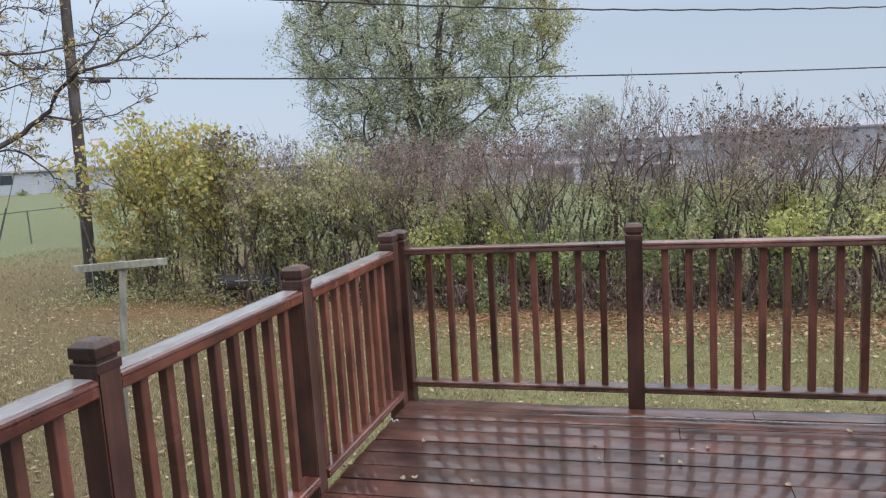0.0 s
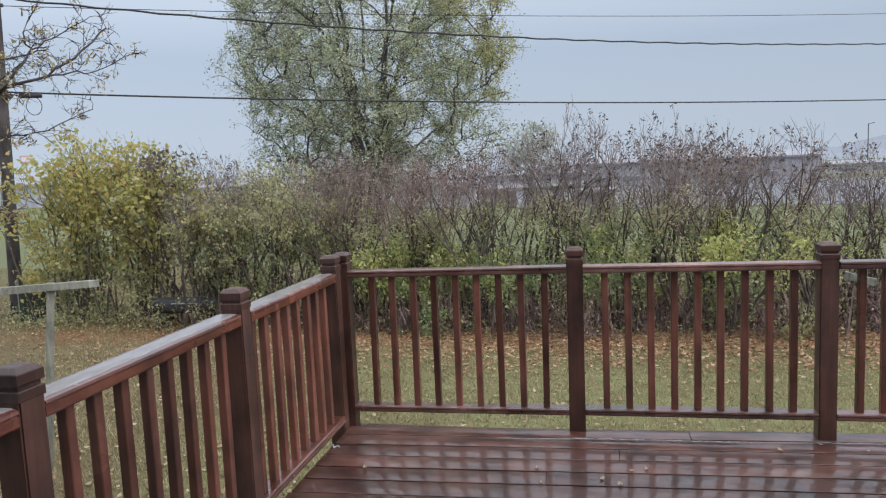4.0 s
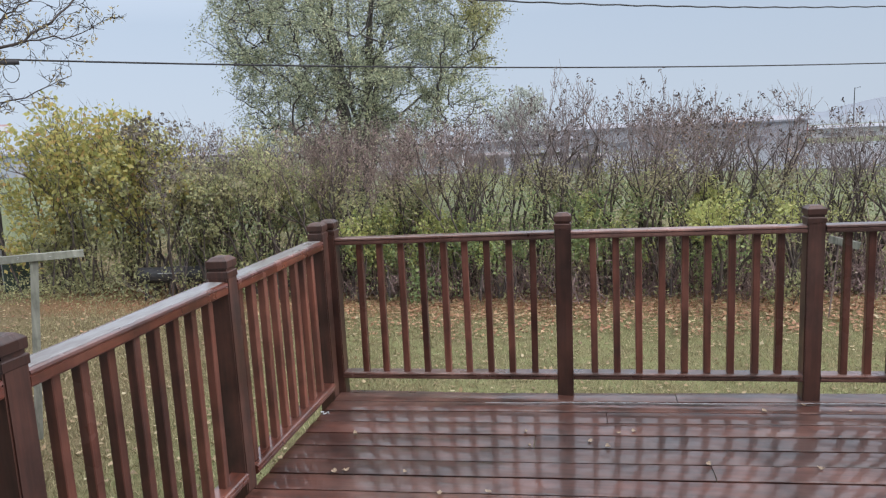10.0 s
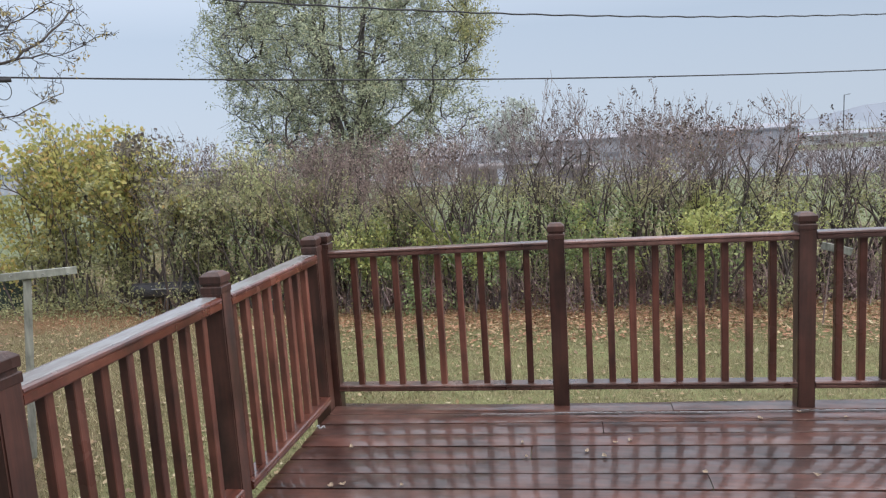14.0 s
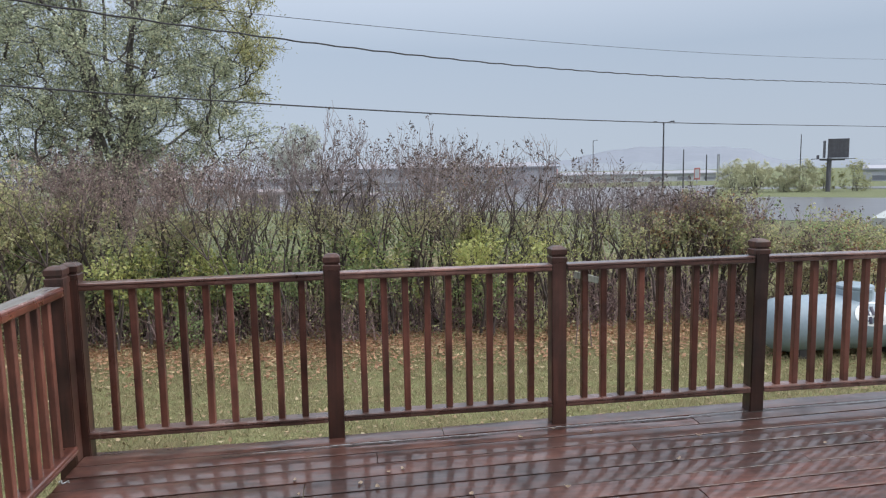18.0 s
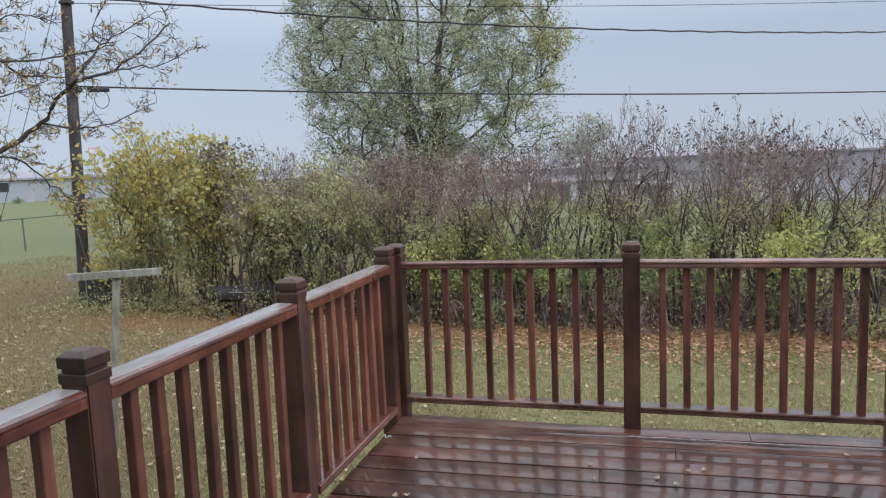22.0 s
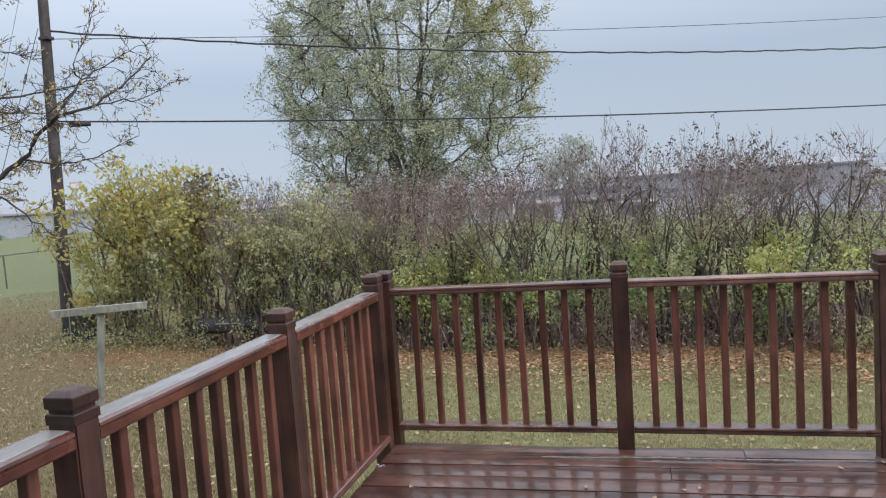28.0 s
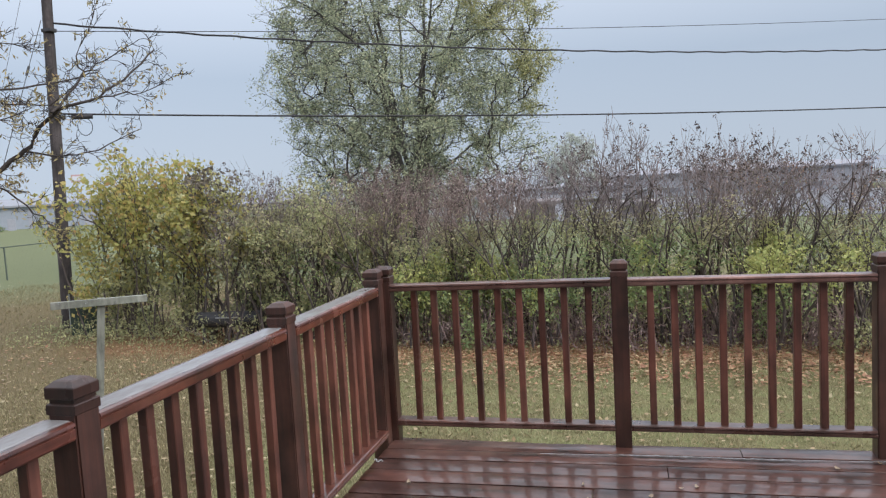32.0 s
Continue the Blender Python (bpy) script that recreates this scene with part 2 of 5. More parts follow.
leaf_rust = leaf_mat("leaf_rust", [(0, (0.2, 0.1, 0.065)), (0.5, (0.34, 0.18, 0.11)), (0.85, (0.46, 0.28, 0.17)), (1, (0.55, 0.45, 0.28))], 0.1, 0.45)
grass_dry = leaf_mat("grass_dry", [(0, (0.17, 0.15, 0.083)), (0.5, (0.26, 0.225, 0.125)), (1, (0.35, 0.3, 0.18))], 0.3, 0.6)
grass_blade = leaf_mat("grass_blade", [(0, (0.24, 0.22, 0.13)), (0.5, (0.345, 0.315, 0.185)), (1, (0.47, 0.41, 0.26))], 0.3, 0.6)
# roadside trees: yellow-green lightened and dulled to paint in the haze
leaf_far_haze = leaf_mat("leaf_far_haze", [(0, (0.5, 0.51, 0.35)), (1, (0.62, 0.61, 0.43))], 0.45)
leaf_weed = leaf_mat("leaf_weed", [(0, (0.28, 0.25, 0.165)), (0.5, (0.4, 0.38, 0.235)), (1, (0.49, 0.445, 0.28))], 0.5)
leaf_dusk = leaf_mat("leaf_dusk", [(0, (0.1, 0.085, 0.075)), (0.7, (0.19, 0.165, 0.13)), (1, (0.3, 0.28, 0.15))], 0.25)
# distance haze put into the leaf colour as a pale grey-green
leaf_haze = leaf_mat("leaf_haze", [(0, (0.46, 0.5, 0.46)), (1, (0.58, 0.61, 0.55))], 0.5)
steel_grey = plain_mat("galvanised", (0.38, 0.40, 0.41), 0.5, 0.6, 0.2)
fence_green = plain_mat("fence_green", (0.085, 0.105, 0.09), 0.6, 0.2, 0.2)
board_grey = plain_mat("board_grey", (0.1, 0.1, 0.115), 0.7, 0.0, 0.25)
dark_metal = plain_mat("dark_metal", (0.05, 0.05, 0.055), 0.6, 0.2, 0.3)
black_rubber = plain_mat("cable_black", (0.025, 0.025, 0.03), 0.6, 0.0, 0.2)
tank_paint = plain_mat("tank_paint", (0.235, 0.305, 0.36), 0.4, 0.0, 0.12, 2.0, 0.03)
box_green = plain_mat("box_green", (0.04, 0.06, 0.05), 0.5, 0.0, 0.2)
white_paint = plain_mat("white_paint", (0.46, 0.48, 0.52), 0.5, 0.0, 0.1)
# grey_wall and blue_grey are lilac-tinted, with distance haze in the colour
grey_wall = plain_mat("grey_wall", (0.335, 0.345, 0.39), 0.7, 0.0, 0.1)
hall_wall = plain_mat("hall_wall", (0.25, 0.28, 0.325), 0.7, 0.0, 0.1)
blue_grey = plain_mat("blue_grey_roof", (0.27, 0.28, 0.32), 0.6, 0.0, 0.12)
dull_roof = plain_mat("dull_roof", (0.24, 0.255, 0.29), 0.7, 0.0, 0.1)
roof_white = plain_mat("white_metal_roof", (0.38, 0.415, 0.41), 0.45, 0.0, 0.08)
shed_wall = plain_mat("shed_wall", (0.33, 0.36, 0.34), 0.7, 0.0, 0.1)
siding_mat = plain_mat("house_siding", (0.3, 0.29, 0.28), 0.6, 0.0, 0.08)
asphalt = plain_mat("wet_asphalt", (0.1, 0.102, 0.112), 0.3, 0.0, 0.2, 0.3, 0.02)
glass_dark = plain_mat("dark_window", (0.03, 0.035, 0.045), 0.12, 0.0, 0.1)
# sleet on the side rails; its pale grey also stands in for sky sheen
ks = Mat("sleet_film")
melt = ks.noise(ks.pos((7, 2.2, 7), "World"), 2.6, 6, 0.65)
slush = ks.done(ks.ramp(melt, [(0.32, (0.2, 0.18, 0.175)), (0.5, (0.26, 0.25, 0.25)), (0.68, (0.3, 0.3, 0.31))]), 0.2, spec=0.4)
# woods in bluish grey: the air's haze is part of the base colour
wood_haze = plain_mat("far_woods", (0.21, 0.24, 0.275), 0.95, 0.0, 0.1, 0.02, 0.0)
# panes paled towards the wall tone, haze included in the colour
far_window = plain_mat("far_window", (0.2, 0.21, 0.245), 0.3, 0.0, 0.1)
red_paint = plain_mat("red_sign", (0.45, 0.16, 0.15), 0.6)
# red of the left sign, mixed pale to paint the haze before it
hazed_red = plain_mat("hazed_red", (0.4, 0.27, 0.28), 0.6)
sleet_white = plain_mat("sleet_white", (0.3, 0.3, 0.31), 0.3, 0.0, 0.15, 20.0)
badge_white = plain_mat("badge_white", (0.72, 0.75, 0.78), 0.4, 0.0, 0.05)
blue_paint = plain_mat("blue_paint", (0.2, 0.28, 0.5), 0.5)
ink = plain_mat("ink", (0.03, 0.03, 0.06), 0.5)
# hill tinted close to the sky, haze painted in
hill_haze = plain_mat("far_hill", (0.195, 0.22, 0.262), 0.95, 0.0, 0.08, 0.01, 0.0)
lamp_glow = Mat("lamp_glow")
lamp_glow.p.inputs["Emission Color"].default_value = (1.0, 0.58, 0.28, 1)
lamp_glow.p.inputs["Emission Strength"].default_value = 1.1
lamp_glow = lamp_glow.done((0.8, 0.6, 0.35), 0.4)


def ground_mat():
    k = Mat("lawn")
    at = k.pos((1, 1, 1), "World")
    sep = k.n.new("ShaderNodeSeparateXYZ")
    k.l.new(at, sep.inputs[0])
    fine, mid, broad = k.noise(at, 38, 5, 0.7), k.noise(at, 4.5, 4), k.noise(at, 0.55, 3)
    lawn = k.ramp(fine, [(0.28, (0.095, 0.108, 0.05)), (0.5, (0.17, 0.178, 0.085)), (0.72, (0.28, 0.255, 0.135))])
    lush = k.ramp(fine, [(0.3, (0.112, 0.13, 0.073)), (0.7, (0.172, 0.19, 0.107))])
    dry = k.ramp(fine, [(0.3, (0.08, 0.061, 0.037)), (0.5, (0.142, 0.108, 0.064)), (0.72, (0.225, 0.172, 0.108))])
    litter = k.ramp(fine, [(0.3, (0.09, 0.05, 0.03)), (0.5, (0.26, 0.13, 0.075)), (0.7, (0.44, 0.24, 0.13))])
    c = k.mix(k.ramp(mid, [(0.4, 0.0), (0.7, 0.6)]), lawn, dry)
    # dry, worn ground towards the clothes post
    left = k.math("MULTIPLY", k.math("ADD", k.math("ADD", sep.outputs["X"], 0.3), k.math("MULTIPLY", broad, 3.0)), -0.45)
    c = k.mix(k.ramp(left, [(0.0, 0.0), (0.6, 0.8)]), c, dry)
    # leaves gathered along the hedge
    away = k.math("ABSOLUTE", k.math("SUBTRACT", sep.outputs["Y"], 6.9))
    band = k.math("SUBTRACT", 1.9, k.math("ADD", away, k.math("MULTIPLY", mid, 1.1)))
    drift = k.ramp(k.math("MULTIPLY", k.math("ADD", sep.outputs["X"], 9.0), 0.4), [(0.0, 0.0), (1.0, 1.0)])
    c = k.mix(k.math("MULTIPLY", k.ramp(band, [(0.0, 0.0), (0.75, 0.85)]), drift), c, litter)
    # the mown field beyond
    field = k.math("ADD", k.math("SUBTRACT", sep.outputs["Y"], k.math("MULTIPLY", sep.outputs["X"], 0.35)), k.math("MULTIPLY", broad, 3.0))
    c = k.mix(k.ramp(k.math("MULTIPLY", k.math("SUBTRACT", field, 17.0), 0.25), [(0.0, 0.0), (1.0, 1.0)]), c, lush)
    k.bump(fine, 0.7, 0.03)
    return k.done(c, 0.9, spec=0.1)


lawn_mat = ground_mat()


# ---- mesh helpers ----
def part(name, bm, material, parent=None, label=""):
    """Links a bmesh as one mesh object, under a thing if one is given."""
    me = bpy.data.meshes.new(name)
    bm.to_mesh(me)
    bm.free()
    me.materials.append(material)
    ob = new(name, me)
    if parent:
        ob.parent = parent
    if label:
        ob["label"] = label
    return ob


def raw(name, verts, faces, material, parent=None, label="", smooth=False):
    """Links numpy vertices and same-sized faces as one mesh object."""
    me = bpy.data.meshes.new(name)
    verts, faces = np.asarray(verts, dtype=np.float32), np.asarray(faces, dtype=np.int32)
    k = faces.shape[1]
    me.vertices.add(len(verts))
    me.vertices.foreach_set("co", verts.ravel())
    me.loops.add(faces.size)
    me.loops.foreach_set("vertex_index", faces.ravel())
    me.polygons.add(len(faces))
    me.polygons.foreach_set("loop_start", np.arange(0, faces.size, k, dtype=np.int32))
    if smooth:
        me.polygons.foreach_set("use_smooth", np.ones(len(faces), dtype=bool))
    me.update(calc_edges=True)
    me.validate()
    me.materials.append(material)
    ob = new(name, me)
    if parent:
        ob.parent = parent
    if label:
        ob["label"] = label
    return ob


def empty(name, at=(0, 0, 0), rz=0):
    ob = new(name)
    ob.matrix_world = pose(*at, 0, 0, rz)
    return ob


def add_box(bm, lo, hi, bevel=0.0):
    r = bmesh.ops.create_cube(bm, size=1.0)
    vs = r["verts"]
    for v in vs:
        v.co = Vector([lo[i] + (v.co[i] + 0.5) * (hi[i] - lo[i]) for i in range(3)])
    if bevel:
        es = list({ed for v in vs for ed in v.link_edges})
        bmesh.ops.bevel(bm, geom=es, offset=bevel, segments=2, affect="EDGES", profile=0.6)
    return bm


def box(lo, hi, bevel=0.0):
    return add_box(bmesh.new(), lo, hi, bevel)


def rings(levels, sides=4, turn=45.0):
    """A stack of rings (z, radius): turned or squared posts. With four sides the radius is the half width."""
    bm = bmesh.new()
    k = math.sqrt(2) if sides == 4 else 1.0
    rows = []
    for z, r in levels:
        rows.append([bm.verts.new((k * r * math.cos(2 * math.pi * i / sides + radians(turn)), k * r * math.sin(2 * math.pi * i / sides + radians(turn)), z)) for i in range(sides)])
    for a, b in zip(rows, rows[1:]):
        for i in range(sides):
            bm.faces.new((a[i], a[(i + 1) % sides], b[(i + 1) % sides], b[i]))
    bm.faces.new(rows[0][::-1])
    bm.faces.new(rows[-1])
    return bm


def bar(p, q, r, sides=8, r2=None):
    """A round bar from p to q."""
    bm = rings([(0, r), ((Vector(q) - Vector(p)).length, r if r2 is None else r2)], sides, 0)
    turn = (Vector(q) - Vector(p)).to_track_quat("Z", "Y").to_matrix().to_4x4()
    bm.transform(Matrix.Translation(p) @ turn)
    return bm


def tubes(segs, sides=3):
    """Tapered twigs: rows of x0 y0 z0 x1 y1 z1 r0 r1 as vertices and quads."""
    s = np.asarray(segs, dtype=np.float64)
    a, b, r0, r1 = s[:, 0:3], s[:, 3:6], s[:, 6:7], s[:, 7:8]
    d = b - a
    d /= np.linalg.norm(d, axis=1, keepdims=True) + 1e-9
    ref = np.where(np.abs(d[:, 2:3]) > 0.9, np.array([[1.0, 0, 0]]), np.array([[0, 0, 1.0]]))
    u = np.cross(d, ref)
    u /= np.linalg.norm(u, axis=1, keepdims=True) + 1e-9
    v = np.cross(d, u)
    vs = []
    for c, r in ((a, r0), (b, r1)):
        for i in range(sides):
            t = 2 * math.pi * i / sides
            vs.append(c + r * (math.cos(t) * u + math.sin(t) * v))
    verts = np.stack(vs, 1).reshape(-1, 3)
    base = np.arange(len(s))[:, None] * 2 * sides
    faces = np.concatenate([base + np.array([[i, (i + 1) % sides, sides + (i + 1) % sides, sides + i]]) for i in range(sides)])
    return verts, faces


def leaves(rng, at, size, narrow=0.5, flat=0.0, droop=0.0):
    """Folded leaf blades, one at each place; flat: how far they lie level; droop: how far they hang."""
    n = len(at)
    u = rng.normal(size=(n, 3))
    u[:, 2] = u[:, 2] * (1 - flat) - droop
    u /= np.linalg.norm(u, axis=1, keepdims=True) + 1e-9
    w = rng.normal(size=(n, 3))
    if flat:
        w = w * (1 - flat) + np.array([0, 0, 1.0]) * flat * 2
    v = np.cross(u, w)
    v /= np.linalg.norm(v, axis=1, keepdims=True) + 1e-9
    up = np.cross(u, v)
    s = size * rng.uniform(0.65, 1.25, (n, 1))
    verts = np.stack([at - u * s * 0.5, at + v * s * narrow * 0.5 + up * s * 0.08, at + u * s * 0.5, at - v * s * narrow * 0.5 + up * s * 0.08], 1).reshape(-1, 3)
    return verts, np.arange(4 * n).reshape(-1, 4)


def fork(rng, p, d, reach, r, level, segs, tips, lean=0.12, split=(16, 42), crook=0.16, ends=None):
    """A crooked stem that forks and forks again, its shoots turning upright; tips takes points along the finest."""
    p, d = np.array(p, dtype=float), np.array(d, dtype=float)
    d /= np.linalg.norm(d)
    steps = 6 if level > 1 else 4
    run = reach * (rng.uniform(0.36, 0.52) if level > 2 else rng.uniform(0.3, 0.46) if level else 1.0)
    end = r * (0.72 if level else 0.4)
    for i in range(steps):
        d = d + rng.normal(size=3) * crook
        d[2] += lean * 0.8
        d /= np.linalg.norm(d)
        q = p + d * run / steps
        segs.append((*p, *q, r + (end - r) * i / steps, r + (end - r) * (i + 1) / steps))
        if level <= 1:
            tips.append(q)
        if rng.random() < 0.11 and level:
            o = rng.normal(size=3)
            fork(rng, q, d + o * 0.55, reach * rng.uniform(0.12, 0.3), max(end * 0.4, 0.0032), 0, segs, tips, lean, split, crook, ends)
        p = q
    if level:
        n = 2 if rng.random() < 0.62 else 3
        az = rng.uniform(0, 2 * math.pi)
        for k in range(n):
            g, s = az + 2 * math.pi * k / n + rng.uniform(-0.5, 0.5), radians(rng.uniform(*split)) * (0.65 if level > 2 else 1.0)
            o = np.array((math.cos(g), math.sin(g), 0.0))
            nd = d * math.cos(s) + o * math.sin(s)
            fork(rng, p, nd, (reach - run) * rng.uniform(0.8, 1.12), max(end * rng.uniform(0.6, 0.85), 0.0036), level - 1, segs, tips, lean, split, crook, ends)
    elif ends is not None:
        ends.append(p)


# ---- ground: one sheet to the horizon, falling away behind the gas tank ----
def ground_height(x, y):
    fall = np.clip((x - 7.5 + 0.35 * (y - 4)) / 7, 0, 1)
    fall = fall * fall * (3 - 2 * fall) * np.clip((y + 14) / 8, 0, 1)
    near = np.exp(-((x / 30) ** 2 + (y / 30) ** 2))
    return GROUND - 0.85 * fall + near * (0.035 * np.sin(x * 0.9 + 1.3) * np.cos(y * 0.7) + 0.02 * np.sin(x * 2.3) * np.sin(y * 1.9 + 0.5))


def make_ground():
    k = np.linspace(-1, 1, 181)
    c = np.sinh(k * 5.2) / np.sinh(5.2) * 1500
    gx, gy = np.meshgrid(c, c + 3.0, indexing="ij")
    v = np.stack([gx, gy, ground_height(gx, gy)], -1).reshape(-1, 3)
    n = len(c)
    i = (np.arange(n - 1)[:, None] * n + np.arange(n - 1)[None, :]).ravel()
    ob = raw("ground", v, np.stack([i, i + n, i + n + 1, i + 1], 1), lawn_mat, smooth=True)
    tagged(ob, "autumn lawn with dry patches and fallen leaves", "ground", kind="structure")


make_ground()


def z_at(x, y):
    return float(ground_height(np.float64(x), np.float64(y)))


# ---- house wall behind the viewer ----
wall = part("wall_house", box((-5.0, -4.75, GROUND), (13.0, -4.55, 5.2)), siding_mat)
tagged(wall, "plain pale siding wall of the house", "wall", kind="structure")

# ---- deck ----
DECK_L, DECK_R, DECK_B = 0.022, 6.4, -4.55
deck = empty("deck_floor", (0, 0, GROUND))
tagged(deck, "wet reddish-brown stained timber deck with leaf scraps", "deck", kind="structure")


def under(ob, top):
    """Parents ob to a placed thing, leaving ob where it stands."""
    ob.parent = top
    ob.matrix_parent_inverse = top.matrix_world.inverted()
    return ob


under(part("rim_board", box((DECK_L, 0.05, -0.22), (DECK_R, 0.088, -0.042), 0.004), rim_wood), deck)
under(part("rim_board", box((DECK_L, DECK_B, -0.22), (DECK_L + 0.038, 0.048, -0.042), 0.004), rim_wood), deck)
for jx in np.arange(0.6, DECK_R, 1.2):
    under(part("joist", box((jx, DECK_B, -0.2), (jx + 0.04, 0.046, -0.042)), rim_wood), deck)
for jx in (0.15, 2.2, 4.3, 6.2):
    for jy in (-0.1, -3.0):
        under(part("support_post", box((jx, jy, GROUND - 0.1), (jx + 0.09, jy + 0.09, -0.2)), rim_wood), deck)


rng0 = np.random.default_rng(4)


def railing_post(parent, x, y, bottom, rng, up):
    """A square post with a stepped cap; up lengthens it."""
    bm = rings([(bottom, 0.0435), (0.925 + up, 0.0435)])
    bmesh.ops.bevel(bm, geom=[ed for ed in bm.edges if abs(ed.verts[0].co.z - ed.verts[1].co.z) > 0.1], offset=0.005, segments=2, affect="EDGES")
    lean = pose(x, y, 0, rng.uniform(-0.4, 0.4), rng.uniform(-0.4, 0.4), rng.uniform(-1.5, 1.5))
    post = under(part("post", bm, wood_post), parent)
    post.matrix_basis = lean
    bm = rings([(0.9255, 0.0445), (0.928, 0.0455), (0.951, 0.0455), (0.954, 0.0435), (0.956, 0.0385), (0.965, 0.0385), (0.967, 0.0435), (0.970, 0.0455), (0.996, 0.0455), (0.999, 0.044), (1.012, 0.029), (1.0145, 0.023)])
    bm.transform(Matrix.Translation((0, 0, up)))
    cap = part("cap", bm, wood_post, post)
    return post


def top_rail(parent, name, a, b, along, half, top, thick):
    """A rail board with a grooved edge, along x or y from a to b; (across, z) profile with eased edges."""
    prof = [(-half, -thick + 0.006), (-half + 0.004, -thick), (half - 0.004, -thick), (half, -thick + 0.006), (half, -0.021), (half - 0.004, -0.018), (half - 0.004, -0.015),
            (half + 0.002, -0.012), (half, -0.004), (half - 0.008, 0), (-half + 0.008, 0), (-half, -0.004), (-half - 0.002, -0.012), (-half + 0.004, -0.015), (-half + 0.004, -0.018), (-half, -0.021)]
    bm = bmesh.new()
    ends = []
    for end in (a, b):
        ends.append([bm.verts.new((end[0], end[1] + c, end[2] + z) if along == 0 else (end[0] + c, end[1], end[2] + z)) for c, z in prof])
    n = len(prof)
    for i in range(n):
        bm.faces.new((ends[0][i], ends[0][(i + 1) % n], ends[1][(i + 1) % n], ends[1][i]))
    bm.faces.new(ends[0][::-1])
    bm.faces.new(ends[1])
    bmesh.ops.recalc_face_normals(bm, faces=bm.faces)
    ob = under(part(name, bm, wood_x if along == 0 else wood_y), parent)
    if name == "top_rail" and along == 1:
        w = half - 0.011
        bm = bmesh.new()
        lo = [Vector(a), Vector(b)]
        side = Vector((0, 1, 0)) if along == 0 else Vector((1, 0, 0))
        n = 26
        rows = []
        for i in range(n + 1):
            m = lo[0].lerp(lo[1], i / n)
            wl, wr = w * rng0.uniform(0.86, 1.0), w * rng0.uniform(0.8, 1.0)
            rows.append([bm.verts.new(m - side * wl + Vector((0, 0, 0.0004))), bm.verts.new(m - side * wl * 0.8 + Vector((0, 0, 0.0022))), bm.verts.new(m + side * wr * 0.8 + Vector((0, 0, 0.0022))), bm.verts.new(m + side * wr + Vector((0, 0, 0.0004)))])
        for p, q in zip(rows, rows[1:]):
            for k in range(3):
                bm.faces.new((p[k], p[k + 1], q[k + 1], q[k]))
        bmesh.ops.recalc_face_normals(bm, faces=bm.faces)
        part("sleet", bm, slush, ob, "thin film of wet sleet, sky sheen painted into its grey")
    return ob


BAL = {}


def baluster(parent, x, y, lo, hi, rng):
    """Square bars on one shared mesh."""
    key = (round(lo, 2), round(hi, 2))
    if key not in BAL:
        bm = rings([(key[0], 0.0178), (key[1], 0.0178)])
        bmesh.ops.bevel(bm, geom=[ed for ed in bm.edges if abs(ed.verts[0].co.z - ed.verts[1].co.z) > 0.1], offset=0.003, segments=1, affect="EDGES")
        me = bpy.data.meshes.new("baluster")
        bm.to_mesh(me)
        bm.free()
        me.materials.append(wood_z)
        BAL[key] = me
    ob = new("baluster", BAL[key])
    ob.parent = parent
    ob.matrix_parent_inverse = parent.matrix_world.inverted()
    ob.matrix_basis = pose(x + rng.uniform(-0.003, 0.003), y + rng.uniform(-0.002, 0.002), 0, rng.uniform(-0.25, 0.25), rng.uniform(-0.3, 0.3), rng.uniform(-3, 3))


far_rail = empty("far_railing", (0, 0, 0))
tagged(far_rail, "wet red-brown stained wooden railing along the deck's outer edge", "railing")
POSTS = [0.0, 1.338, 2.607, 3.822, 5.03, 6.25]
for px_, up in zip(POSTS, (0.011, 0.014, 0.019, 0.025, 0.025, 0.025)):
    railing_post(far_rail, px_, 0.0, -0.2, rng0, up)
SECT = [(0.918, 0.93, 0.115, 0.129), (0.929, 0.934, 0.132, 0.142), (0.934, 0.942, 0.142, 0.155), (0.942, 0.943, 0.156, 0.158), (0.943, 0.943, 0.158, 0.158)]
# first bar and spacing in each section
BARS = [(0.176, 0.1238), (1.501, 0.1186), (2.767, 0.1115), (3.967, 0.1103), (5.18, 0.1103)]
for (xa, xb), (ta, tb, ba, bb), (first, gap) in zip(zip(POSTS, POSTS[1:]), SECT, BARS):
    top_rail(far_rail, "top_rail", (xa + 0.0445, -0.004, ta), (xb - 0.0445, -0.004, tb), 0, 0.043, 0, 0.04)
    top_rail(far_rail, "bottom_rail", (xa + 0.0445, -0.004, ba), (xb - 0.0445, -0.004, bb), 0, 0.043, 0, 0.036)
    for i in range(9):
        bx = first + gap * i
        f = (bx - xa) / (xb - xa)
        baluster(far_rail, bx, -0.004, ba + (bb - ba) * f - 0.002, ta + (tb - ta) * f - 0.038, rng0)

left_rail = empty("side_railing", (0, 0, 0))
tagged(left_rail, "wet red-brown stained wooden railing along the deck's side", "railing")
LX = -0.03
LPOSTS = [-0.105, -1.205, -2.356, -3.5, -4.45]
for py_ in LPOSTS:
    railing_post(left_rail, LX, py_, -0.3, rng0, 0.006)
for ya, yb in zip(LPOSTS, LPOSTS[1:]):
    top_rail(left_rail, "top_rail", (LX - 0.012, yb + 0.0445, 0.914), (LX - 0.012, ya - 0.0445, 0.918), 1, 0.055, 0, 0.05)
    top_rail(left_rail, "bottom_rail", (LX + 0.01, yb + 0.0445, 0.078), (LX + 0.01, ya - 0.0445, 0.085), 1, 0.044, 0, 0.04)
    n = max(round((ya - yb - 0.3) / 0.119) + 1, 2)
    for i in range(n):
        baluster(left_rail, LX + 0.005, ya - 0.162 - 0.1195 * i, 0.08, 0.868, rng0)


